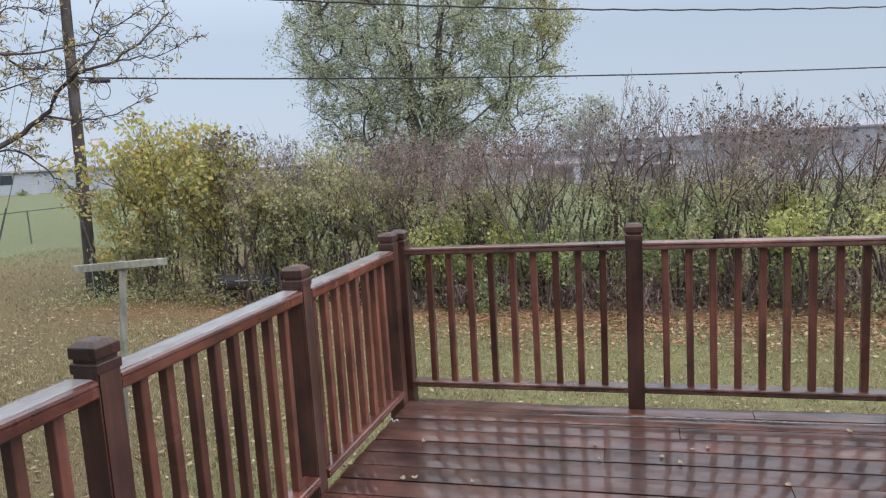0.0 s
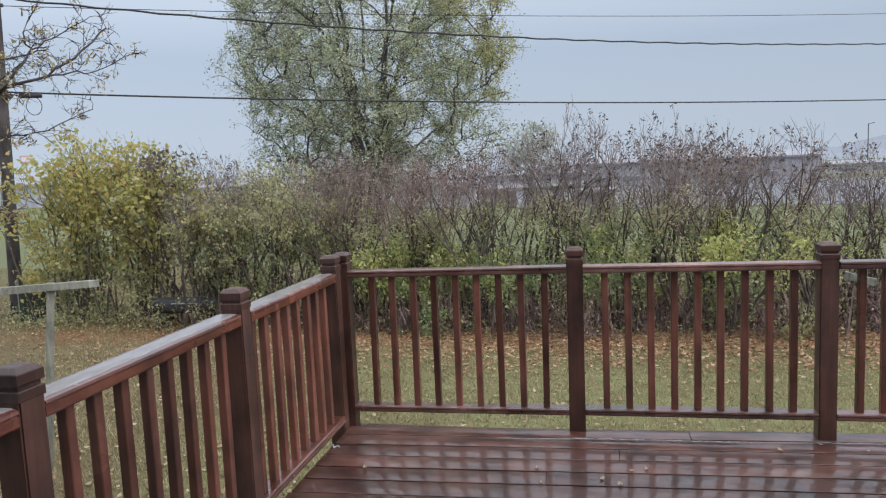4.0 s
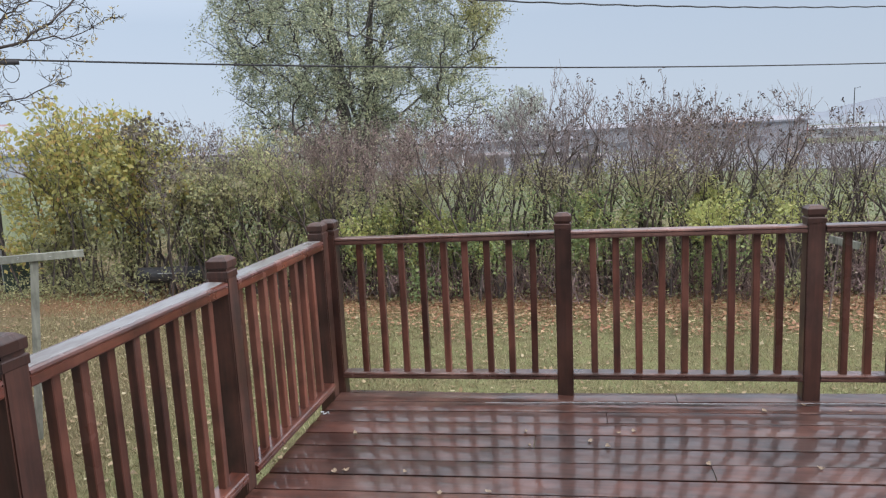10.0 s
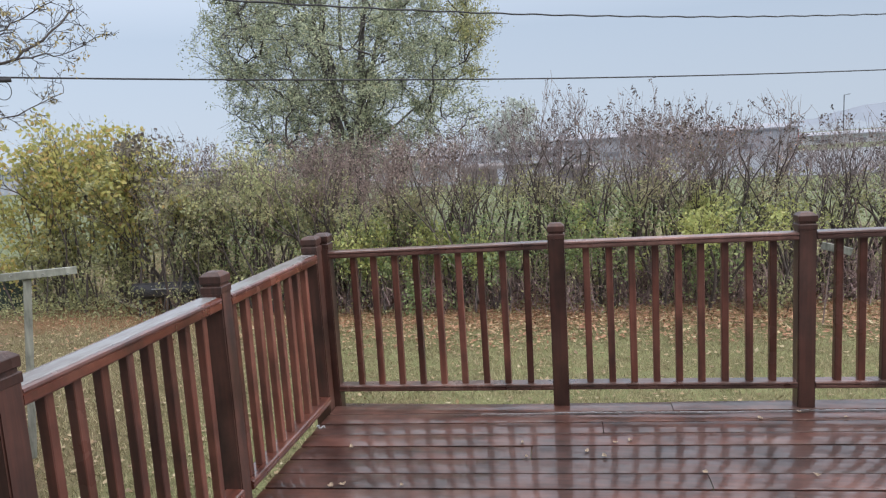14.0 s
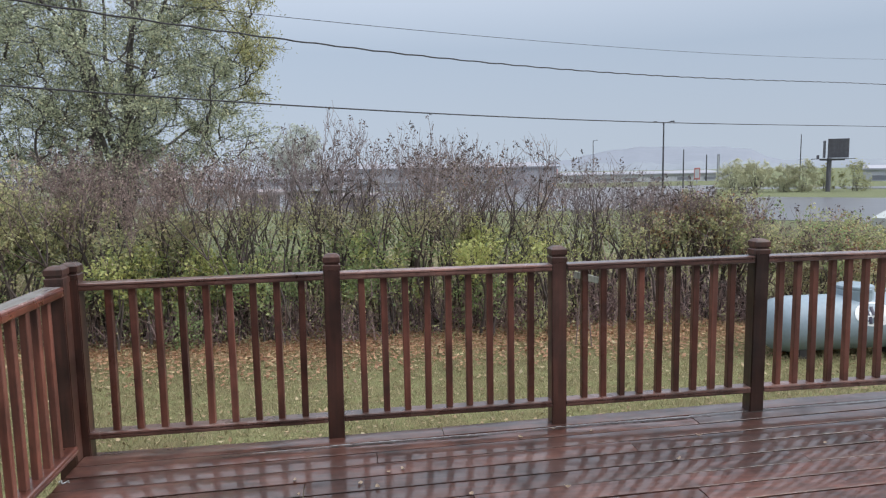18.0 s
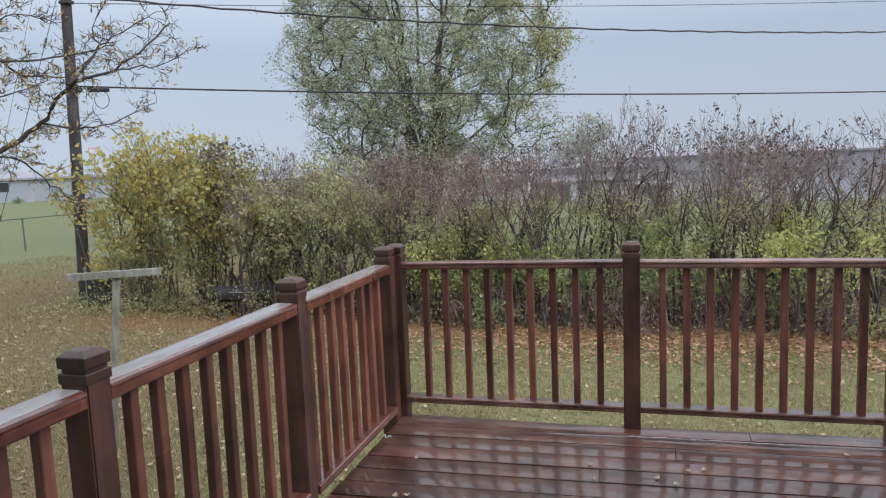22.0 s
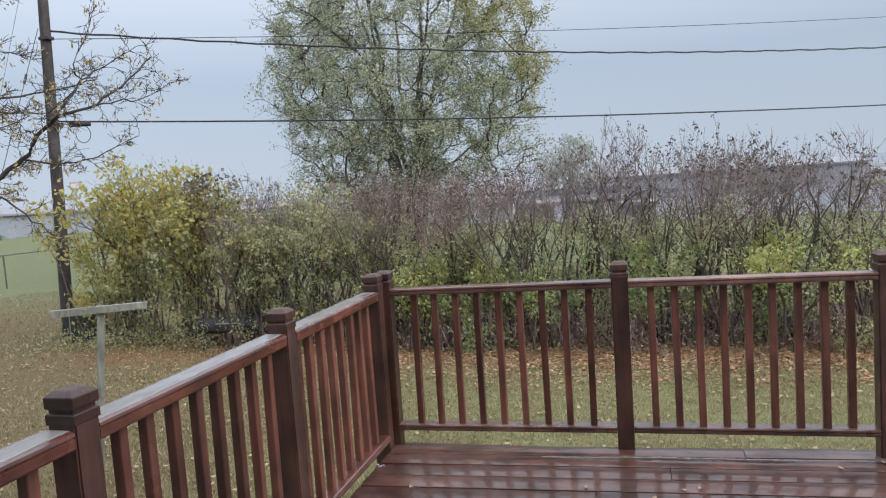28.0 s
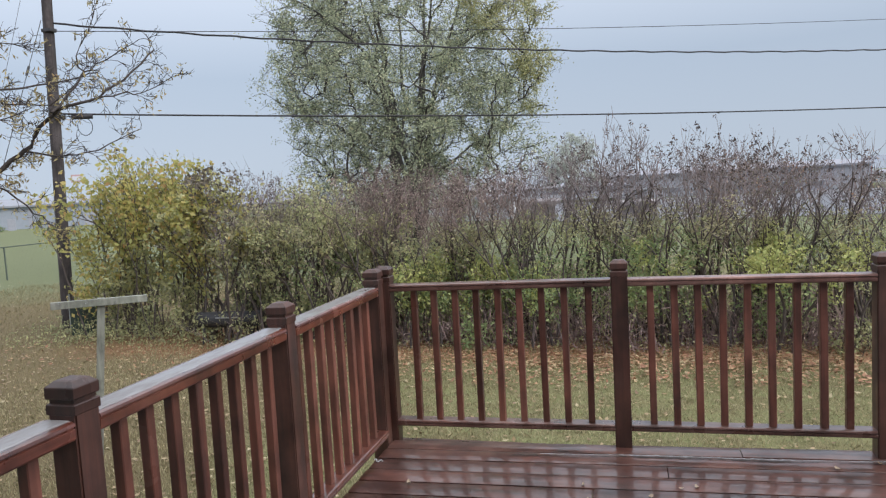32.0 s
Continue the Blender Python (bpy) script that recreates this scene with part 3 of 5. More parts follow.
# ---- growing things ----
def path_tube(pts, radii, sides=6):
    """One continuous tube through the points."""
    pts = [Vector(p) for p in pts]
    verts, faces = [], []
    for i, p in enumerate(pts):
        d = (pts[min(i + 1, len(pts) - 1)] - pts[max(i - 1, 0)]).normalized()
        ref = Vector((0, 0, 1)) if abs(d.z) < 0.9 else Vector((1, 0, 0))
        u = d.cross(ref).normalized()
        v = d.cross(u)
        for k in range(sides):
            a = 2 * math.pi * k / sides
            verts.append(p + radii[i] * (math.cos(a) * u + math.sin(a) * v))
    for i in range(len(pts) - 1):
        for k in range(sides):
            faces.append((i * sides + k, i * sides + (k + 1) % sides, (i + 1) * sides + (k + 1) % sides, (i + 1) * sides + k))
    return verts, faces


def clumped(rng, nodes, count, per, sigma):
    """Places for leaves, gathered into clumps round some of the twigs."""
    k = max(count // per, 1)
    heart = nodes[rng.integers(0, len(nodes), k)]
    if per > 30:
        m = max(count // 9, 1)
        heart = heart[rng.integers(0, k, m)] + rng.normal(size=(m, 3)) * sigma
        k, sigma = m, 0.055
    pick = rng.integers(0, k, count)
    return heart[pick] + rng.normal(size=(count, 3)) * sigma


def shrub(name, x, y, top, wide, stems, seed, bark, leaf_sets, label, group="hedge shrubs"):
    """A shrub: upright stems out of one stool that fork into twigs, and leaf sets (material, count, low, high, size, narrow)."""
    rng = np.random.default_rng(seed)
    z0 = z_at(x, y)
    thing = empty(name, (x, y, z0))
    tagged(thing, label, "shrub", group)
    segs, tips, ends = [], [], []
    h = top - z0
    bare = bark in (bark_purple, bark_brown)
    leafy = any(q[0] is leaf_yellow for q in leaf_sets)
    for i in range(int(stems * (0.74 if bare else 0.62))):
        az, out = rng.uniform(0, 2 * math.pi), rng.uniform(0.03, 0.24) if bare else rng.uniform(0.05, 0.32)
        p = (wide * 0.36 * rng.normal(), 0.26 * rng.normal(), -0.06)
        d = (math.cos(az) * out * wide / 1.3, math.sin(az) * out * 0.9, 1.0)
        fork(rng, p, d, h * rng.uniform(0.9, 1.2), rng.uniform(0.015, 0.028), 4 if bare and i % 4 == 1 else 3, segs, tips, 0.11, (18, 46), 0.15 if bare else 0.13, ends)
    for i in range(4):
        p = (wide * 0.4 * rng.normal(), 0.3 * rng.normal(), -0.05)
        fork(rng, p, (0.4 * rng.normal(), 0.4 * rng.normal(), 1.0), h * rng.uniform(0.3, 0.55), 0.008, 2, segs, tips, 0.05, (16, 42), 0.11)
    segs = np.array(segs)

    def limit(at):
        return h * (1.01 + 0.045 * np.sin(at[:, 0] * 5 + seed) + 0.035 * np.sin(at[:, 0] * 17 + 2 * seed) + 0.03 * np.sin(at[:, 1] * 13)) * (1 - 0.14 * np.minimum(np.abs(at[:, 0]) / wide, 1.3) ** 2)
    segs = segs[np.maximum(segs[:, 2], segs[:, 5]) < np.minimum(limit(segs[:, 0:3]), limit(segs[:, 3:6]))]
    stout = segs[:, 6] > 0.0075
    raw("stem", *tubes(segs[stout], 4), bark_stem, thing)["kind"] = "stuff"
    raw("brushwood", *tubes(segs[~stout]), bark, thing)["kind"] = "stuff"
    mids = np.concatenate([(segs[:, 0:3] + segs[:, 3:6]) / 2, segs[:, 3:6]])
    thin = np.concatenate([segs[:, 6], segs[:, 7]]) < 0.0125
    mids = mids[thin]
    for mat, count, lo, hi, size, narrow in leaf_sets:
        sel = mids[(mids[:, 2] > lo * h) & (mids[:, 2] < hi * h)]
        if len(sel) < 5 or not count:
            continue
        if mat is leaf_brown:
            c = clumped(rng, sel, int(count * 0.3), 5, 0.035)
        elif mat is leaf_yellow:
            c = clumped(rng, sel, int(count * 0.46), 24, 0.12)
        else:
            c = clumped(rng, sel, int(count * 1.6), 45, 0.11)
        c[:, 2] = np.maximum(c[:, 2], 0.03)
        c = c[c[:, 2] < 1.03 * limit(c)]
        raw("foliage", *leaves(rng, c, size * (0.98 if leafy else 0.66), narrow), mat, thing)["kind"] = "stuff"
    if bare:
        ends = np.array(ends)
        high = ends[(ends[:, 2] > 0.74 * h) & (ends[:, 2] < limit(ends))]
        if len(high) > 5:
            c = np.repeat(high[::3 if wide > 1.05 else 2], 6, axis=0)
            c = c + rng.normal(size=c.shape) * np.array((0.02, 0.02, 0.032))
            raw("seed_head", *leaves(rng, c, 0.055, 0.4), leaf_seed, thing)["kind"] = "stuff"
    return thing


Y_, L_, G_, O_, B_, R_, D_, W_ = leaf_yellow, leaf_lime, leaf_green, leaf_olive, leaf_brown, leaf_rust, leaf_dusk, leaf_weed
YEL = "tall shrub in yellow-green autumn leaf"
BARE = "nearly bare purple-grey shrub with seed heads"
HEDGE = [
    # x, y, top, width, stems, bark, leaf sets, label
    (-8.55, 7.7, 1.7, 0.4, 14, bark_dark, [(Y_, 3000, 0.2, 1, 0.1, 0.6)], "yellow-green shrub beside the utility pole"),
    (-8.75, 8.6, 0.4, 0.5, 10, bark_dark, [(Y_, 700, 0.1, 1, 0.09, 0.55), (O_, 1100, 0.0, 0.9, 0.08, 0.55)], "low yellow-green shrub beside the utility pole"),
    (-8.2, 7.5, 2.2, 0.9, 15, bark_dark, [(Y_, 4000, 0.3, 1, 0.105, 0.6), (O_, 700, 0.0, 0.45, 0.08, 0.55)], YEL),
    (-7.4, 7.3, 2.43, 1.0, 15, bark_dark, [(Y_, 5000, 0.32, 1, 0.105, 0.6), (O_, 700, 0.0, 0.5, 0.08, 0.55)], YEL),
    (-6.7, 7.7, 2.38, 0.95, 14, bark_dark, [(Y_, 5000, 0.32, 1, 0.105, 0.6), (O_, 700, 0.0, 0.5, 0.08, 0.55)], YEL),
    (-6.2, 7.1, 1.72, 0.9, 13, bark_dark, [(Y_, 4000, 0.28, 1, 0.1, 0.6), (O_, 1100, 0.05, 1.0, 0.08, 0.55)], "shrub with thinning olive and yellow leaves"),
    (-5.75, 7.5, 2.3, 0.6, 9, bark_dark, [(Y_, 1300, 0.2, 0.8, 0.09, 0.55), (O_, 500, 0.05, 0.8, 0.08, 0.55), (D_, 380, 0.7, 1, 0.09, 0.55)], "slim shrub with dull purplish leaves at its top"),
    (-5.35, 7.0, 1.3, 0.8, 16, bark_purple, [(W_, 756, 0.25, 0.9, 0.08, 0.55), (O_, 972, 0.1, 0.8, 0.08, 0.55)], "half-bare shrub with thin dull leaves"),
    (-5.1, 7.4, 1.9, 0.9, 22, bark_purple, [(W_, 810, 0.2, 0.75, 0.08, 0.55), (O_, 972, 0.05, 0.6, 0.08, 0.55), (G_, 432, 0.1, 0.5, 0.07, 0.55), (Y_, 300, 0.4, 0.8, 0.08, 0.55)], "half-bare shrub with grey twigs"),
    (-4.7, 8.0, 1.7, 0.9, 20, bark_brown, [(W_, 1004, 0.2, 0.9, 0.08, 0.55), (B_, 900, 0.4, 1, 0.06, 0.5)], "twiggy half-bare shrub at the back of the hedge"),
    (-4.5, 7.1, 1.45, 1.0, 15, bark_dark, [(O_, 1836, 0.1, 0.95, 0.095, 0.55), (W_, 603, 0.3, 1, 0.08, 0.55), (G_, 432, 0.2, 0.66, 0.07, 0.55)], "shrub in dull olive leaf"),
    (-3.95, 7.4, 1.83, 0.9, 14, bark_dark, [(O_, 2268, 0.2, 1, 0.095, 0.55), (G_, 469, 0.2, 0.56, 0.07, 0.55), (B_, 500, 0.6, 1, 0.06, 0.55)], "shrub in dull olive leaf"),
    (-3.2, 7.0, 1.62, 1.1, 18, bark_dark, [(W_, 603, 0.2, 0.8, 0.08, 0.55), (O_, 2052, 0.1, 0.85, 0.095, 0.55), (B_, 1500, 0.5, 1, 0.06, 0.55), (G_, 469, 0.2, 0.56, 0.08, 0.55)], "shrub in dull olive leaf"),
    (-2.75, 7.5, 1.95, 1.0, 22, bark_brown, [(W_, 837, 0.2, 0.6, 0.08, 0.55), (B_, 2900, 0.45, 1, 0.06, 0.5), (O_, 837, 0.1, 0.6, 0.08, 0.55)], "twiggy shrub with brown seed heads"),
    (-2.0, 7.1, 1.85, 1.1, 22, bark_brown, [(O_, 2250, 0.1, 0.55, 0.08, 0.55), (B_, 2700, 0.45, 1, 0.06, 0.5), (G_, 837, 0.2, 0.46, 0.08, 0.6)], "twiggy shrub with brown seed heads"),
    (-1.75, 6.75, 0.42, 0.6, 12, bark_dark, [(L_, 1500, 0.4, 1, 0.09, 0.6), (G_, 1116, 0.2, 0.66, 0.09, 0.6)], "low shrub in lime-yellow leaf"),
    (-1.1, 7.4, 1.92, 1.1, 20, bark_brown, [(W_, 1200, 0.25, 0.6, 0.08, 0.55), (B_, 2200, 0.5, 1, 0.06, 0.5), (O_, 734, 0.28, 0.6, 0.08, 0.6), (G_, 837, 0.2, 0.46, 0.08, 0.6)], "twiggy shrub with brown seed heads"),
    (-0.65, 6.8, 0.32, 0.8, 12, bark_dark, [(L_, 1700, 0.3, 1, 0.09, 0.6), (G_, 1395, 0.2, 0.76, 0.09, 0.6)], "low shrub in lime-yellow leaf"),
    (-0.35, 7.3, 1.88, 0.9, 17, bark_brown, [(B_, 900, 0.5, 1, 0.06, 0.5), (G_, 1023, 0.2, 0.46, 0.09, 0.6)], "twiggy shrub with brown seed heads"),
    (0.4, 7.1, 2.12, 1.1, 20, bark_purple, [(B_, 600, 0.6, 1, 0.055, 0.5), (O_, 975, 0.3, 0.6, 0.075, 0.5), (G_, 1209, 0.2, 0.42, 0.09, 0.6)], BARE),
    (1.15, 7.3, 2.2, 1.1, 21, bark_purple, [(B_, 400, 0.65, 1, 0.055, 0.5), (W_, 1050, 0.3, 0.62, 0.075, 0.5), (O_, 900, 0.1, 0.45, 0.08, 0.6), (G_, 1116, 0.2, 0.46, 0.09, 0.6)], BARE),
    (1.85, 7.0, 1.95, 1.0, 18, bark_purple, [(B_, 400, 0.6, 1, 0.055, 0.5), (W_, 1050, 0.3, 0.62, 0.075, 0.5), (L_, 900, 0.2, 0.5, 0.08, 0.6), (G_, 1395, 0.2, 0.51, 0.09, 0.6)], BARE),
    (2.55, 7.3, 2.17, 1.0, 20, bark_purple, [(B_, 400, 0.6, 1, 0.055, 0.5), (W_, 945, 0.3, 0.62, 0.075, 0.5), (O_, 567, 0.3, 0.6, 0.08, 0.6), (G_, 1088, 0.2, 0.51, 0.09, 0.6)], BARE),
    (3.05, 7.25, 2.03, 0.7, 24, bark_brown, [(D_, 1300, 0.5, 0.86, 0.05, 0.5), (R_, 350, 0.5, 0.86, 0.05, 0.5), (G_, 586, 0.2, 0.46, 0.09, 0.6)], "shrub with dense rust-brown twigs"),
    (3.42, 6.75, 0.7, 0.28, 10, bark_dark, [(L_, 1900, 0.45, 1, 0.09, 0.6), (G_, 670, 0.2, 0.56, 0.09, 0.6)], "small shrub in bright lime-yellow leaf"),
    (3.75, 7.4, 1.9, 1.1, 19, bark_purple, [(B_, 400, 0.6, 1, 0.055, 0.5), (W_, 945, 0.3, 0.62, 0.075, 0.5), (O_, 675, 0.3, 0.55, 0.08, 0.6), (G_, 502, 0.2, 0.46, 0.09, 0.6)], BARE),
    (4.3, 6.8, 0.72, 0.3, 9, bark_dark, [(L_, 350, 0.6, 1, 0.08, 0.6), (O_, 675, 0.1, 0.6, 0.08, 0.6)], "low shrub with a few lime-yellow leaves"),
    (4.55, 7.2, 1.84, 1.1, 20, bark_purple, [(B_, 600, 0.55, 1, 0.055, 0.5), (O_, 473, 0.28, 0.6, 0.08, 0.6)], BARE),
    (5.4, 7.4, 1.62, 1.1, 20, bark_purple, [(B_, 800, 0.5, 1, 0.055, 0.5), (O_, 630, 0.28, 0.6, 0.08, 0.6)], BARE),
    (6.2, 7.2, 1.45, 1.1, 20, bark_purple, [(B_, 900, 0.4, 1, 0.055, 0.5), (O_, 1500, 0.1, 0.6, 0.08, 0.6)], BARE),
    (6.85, 7.3, 1.12, 1.0, 26, bark_brown, [(O_, 1100, 0.15, 0.8, 0.09, 0.6), (R_, 900, 0.5, 1, 0.06, 0.6), (B_, 1700, 0.3, 1, 0.06, 0.6)], "twiggy reddish-brown shrub behind the tank"),
    (7.5, 7.2, 1.08, 1.0, 26, bark_brown, [(O_, 1500, 0.35, 1, 0.1, 0.6), (R_, 500, 0.4, 1, 0.06, 0.6), (G_, 300, 0.3, 0.9, 0.08, 0.6), (B_, 1900, 0.1, 1, 0.06, 0.6)], "low shrub in dull olive leaf"),
    (8.05, 7.4, 1.02, 0.9, 22, bark_brown, [(O_, 1600, 0.35, 1, 0.1, 0.6), (G_, 350, 0.3, 0.9, 0.08, 0.6), (B_, 1700, 0.1, 1, 0.06, 0.6)], "low shrub in dull olive leaf"),
    (8.6, 7.0, 0.42, 1.0, 22, bark_brown, [(W_, 1100, 0.3, 1, 0.085, 0.6), (O_, 600, 0.3, 1, 0.085, 0.6), (G_, 450, 0.3, 1, 0.08, 0.6), (B_, 1500, 0.1, 1, 0.06, 0.6)], "low shrub in dull olive leaf"),
    (9.2, 7.2, 0.5, 1.0, 22, bark_brown, [(W_, 1200, 0.3, 1, 0.085, 0.6), (O_, 500, 0.3, 1, 0.085, 0.6), (G_, 450, 0.3, 1, 0.08, 0.6), (R_, 600, 0.2, 0.8, 0.06, 0.6)], "low shrub with olive and rusty leaves"),
    (9.75, 6.9, 0.72, 0.9, 18, bark_brown, [(O_, 2600, 0.05, 0.9, 0.085, 0.6), (G_, 1500, 0.1, 0.9, 0.08, 0.6), (R_, 900, 0.5, 1, 0.06, 0.6)], "low shrub with olive and rusty leaves"),
    (10.15, 7.3, 0.5, 0.7, 16, bark_brown, [(O_, 1700, 0.05, 0.8, 0.085, 0.6), (R_, 1300, 0.3, 1, 0.06, 0.6)], "low rusty shrub before the shed"),
]
for i, (hx, hy, ht, hw, hs, hb, hl, hlab) in enumerate(HEDGE):
    shrub("shrub", hx, hy, ht, hw, hs, 100 + i, hb, hl, hlab)
# a second, twiggier row behind
for i, hx in enumerate(np.arange(-1.3, 8.3, 2.3)):
    tall = float(np.interp(hx, [-7, -5, -4, -2, 0, 1.5, 4, 6, 8.5], [1.9, 1.75, 1.7, 1.8, 1.8, 2.0, 1.8, 1.5, 1.0]))
    bark = bark_brown if -4 < hx < 0.2 or hx > 6 else bark_grey if hx < -4 else bark_purple
    sets = [(B_, 1500 if -4 < hx < 0.2 else 500, 0.45, 1, 0.055, 0.5), (O_, 900, 0.1, 0.6, 0.08, 0.55)]
    shrub("shrub", hx + 0.15 * math.sin(i * 2.7), 8.3 + 0.25 * math.sin(i * 1.9), tall + 0.1 * math.sin(i * 3.1), 1.3, 10, 300 + i, bark, sets, "twiggy half-bare shrub at the back of the hedge")


def big_tree(name, x, y, base_z, crown, half, stems, n_limbs, n_leaves, leaf_size, leaf, bark, seed, label):
    """A tree: stems that fan out of the base into an egg-shaped crown (its middle height and half sizes), limbs, twigs and leaves."""
    rng = np.random.default_rng(seed)
    thing = empty(name, (x, y, base_z))
    tagged(thing, label, "tree")
    segs, nodes = [], []
    mid = crown - base_z
    for i in range(stems):
        az = 2 * math.pi * i / stems + rng.uniform(-0.35, 0.35)
        reach = half[0] * rng.uniform(0.15, 0.62)
        end = np.array((math.cos(az) * reach, math.sin(az) * reach, mid + half[1] * rng.uniform(0.35, 0.85)))
        p = np.array((0.25 * math.cos(az), 0.25 * math.sin(az), -0.1))
        r = rng.uniform(0.1, 0.15) * half[0] / 5
        ctrl = np.array((end[0] * 0.25, end[1] * 0.25, end[2] * 0.5))
        n = 12
        for k in range(1, n + 1):
            t = k / n
            q = (1 - t) ** 2 * np.array((0.25 * math.cos(az), 0.25 * math.sin(az), 0)) + 2 * t * (1 - t) * ctrl + t * t * end + rng.normal(size=3) * 0.018 * half[0]
            segs.append((*p, *q, r * (1 - 0.85 * (t - 1 / n)), r * (1 - 0.85 * t)))
            if q[2] > mid - half[1] * 0.95:
                nodes.append(q)
            p = q
    nodes = np.array(nodes)
    hearts, spots, gold = [], [], []

    def within(at):
        u = (at - np.array((0, 0, mid))) / np.array((half[0], half[0], half[1]))
        ring = np.arctan2(u[:, 1], u[:, 0])
        low = np.abs(np.minimum(u[:, 2], 0))
        return np.sqrt(u[:, 0] ** 2 + u[:, 1] ** 2 + np.maximum(u[:, 2], 0) ** 2 + low ** 2.5) < 1.0 + 0.05 * np.sin(4 * ring + seed) + 0.06 * np.sin(7 * u[:, 2] + 2 * ring) + rng.normal(size=len(at)) * 0.035
    gap = 0.15 * half[0]
    for i in range(n_limbs * 12):
        if len(hearts) >= n_limbs:
            break
        u = rng.normal(size=3)
        u /= np.linalg.norm(u)
        k = rng.uniform(0.1, 1.0) ** 0.38 * 0.92
        lump = 1 + 0.08 * math.sin(3 * math.atan2(u[1], u[0]) + seed)
        if u[2] < 0:
            u = u * np.array((1 + 0.12 * abs(u[2]), 1 + 0.12 * abs(u[2]), 1.0))
        goal = np.array((0, 0, mid)) + u * np.array((half[0], half[0], half[1])) * k * lump
        if hearts and min(np.linalg.norm(goal - g) for g in hearts) < gap:
            continue
        hearts.append(goal)
    for goal in hearts:
        away = np.linalg.norm((nodes - goal)[:, :2], axis=1)
        dist = np.linalg.norm(nodes - goal, axis=1) + 1.6 * np.maximum(nodes[:, 2] - goal[2] + 0.55 * away, 0)
        root = nodes[np.argmin(dist)]
        length = np.linalg.norm(goal - root)
        ctrl = root + (goal - root) * 0.55 + np.array((0, 0, 0.06 * length)) + rng.normal(size=3) * 0.08 * length
        p, r = root, (0.014 + 0.011 * length) * half[0] / 5
        n, line = 8, []
        for j in range(1, n + 1):
            t = j / n
            q = (1 - t) ** 2 * root + 2 * t * (1 - t) * ctrl + t * t * goal + rng.normal(size=3) * 0.05
            segs.append((*p, *q, r * (1 - 0.75 * (t - 1 / n)), r * (1 - 0.75 * t)))
            line.append(q)
            p = q
        size = half[0] * (rng.uniform(0.1, 0.185) if half[0] > 3.5 else rng.uniform(0.22, 0.36))
        nodes = np.concatenate([nodes, line[2:]])
        tips = []
        for j in range(8):
            q = line[rng.integers(2, n)]
            aim = goal + rng.normal(size=3) * size * np.array((0.75, 0.75, 0.6)) - q
            fork(rng, q, aim, np.linalg.norm(aim) * 1.15, 0.01 * half[0] / 5, 1, segs, tips, 0.02, (20, 50))
        tips = np.array(tips)
        turn = goal[0] * 0.8 + (goal[2] - mid) * 0.55 > half[0] * 0.55
        count = int(n_leaves / n_limbs * rng.uniform(0.6, 1.4) * (1 + 0.28 * goal[0] / half[0]))
        at = clumped(rng, tips, count, 16, 0.105 * half[0] / 5)
        (gold if turn else spots).append(at[within(at)])
    segs = np.array(segs)
    segs = segs[within(segs[:, 3:6]) | (segs[:, 6] > 0.05) | ((np.hypot(segs[:, 0], segs[:, 1]) < 0.35 * half[0]) & (segs[:, 2] < mid))]
    raw("trunk", *tubes(segs, 4), bark, thing)
    raw("crown", *leaves(rng, np.concatenate(spots), leaf_size, 0.42), leaf, thing)
    if gold:
        raw("crown", *leaves(rng, np.concatenate(gold), leaf_size, 0.42), leaf_gold if leaf is leaf_tree else leaf, thing)
    return thing


big_tree("tree", -5.88, 19.0, z_at(-5.88, 19), 5.65, (5.18, 5.9), 8, 285, 128000, 0.096, leaf_tree, bark_tree, 7, "large multi-stemmed tree in thinning grey-green leaf")
EYE = Vector((1.43, -3.83, 1.464))


def far(az, dist, el=None, z=None):
    """A far place by its bearing from the deck, its distance and its height or rise."""
    a = radians(az)
    return Vector((EYE.x + dist * math.sin(a), EYE.y + dist * math.cos(a), EYE.z + dist * math.tan(radians(el)) if el is not None else (z if z is not None else 0.0)))


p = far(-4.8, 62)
big_tree("tree", p.x, p.y, z_at(p.x, p.y), 3.0, (3.3, 3.0), 6, 44, 22000, 0.15, leaf_haze, bark_grey, 12, "small green tree beyond the hedge, paled by painted haze")
p = far(-48.25, 150)
big_tree("tree", p.x, p.y, z_at(p.x, p.y), 3.2, (1.3, 1.5), 5, 18, 3500, 0.2, leaf_haze, bark_grey, 62, "pale hazy tree behind the long building")
p = far(-47.6, 104)
big_tree("bush", p.x, p.y, z_at(p.x, p.y), -0.65, (0.75, 0.6), 5, 14, 2500, 0.12, leaf_green, bark_grey, 61, "dark green bush before the pale building")
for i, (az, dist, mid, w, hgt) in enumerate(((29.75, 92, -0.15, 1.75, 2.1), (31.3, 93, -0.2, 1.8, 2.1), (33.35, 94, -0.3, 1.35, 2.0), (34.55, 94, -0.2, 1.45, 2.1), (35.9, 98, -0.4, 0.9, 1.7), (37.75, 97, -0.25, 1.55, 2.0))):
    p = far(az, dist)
    big_tree("tree", p.x, p.y, z_at(p.x, p.y), mid, (w * 1.3, hgt * 1.15), 6, 40, 30000 if i < 4 else 11000, 0.1, leaf_far_haze if i < 4 else leaf_olive, bark_grey, 20 + i, "rounded yellow-green tree along the far road")


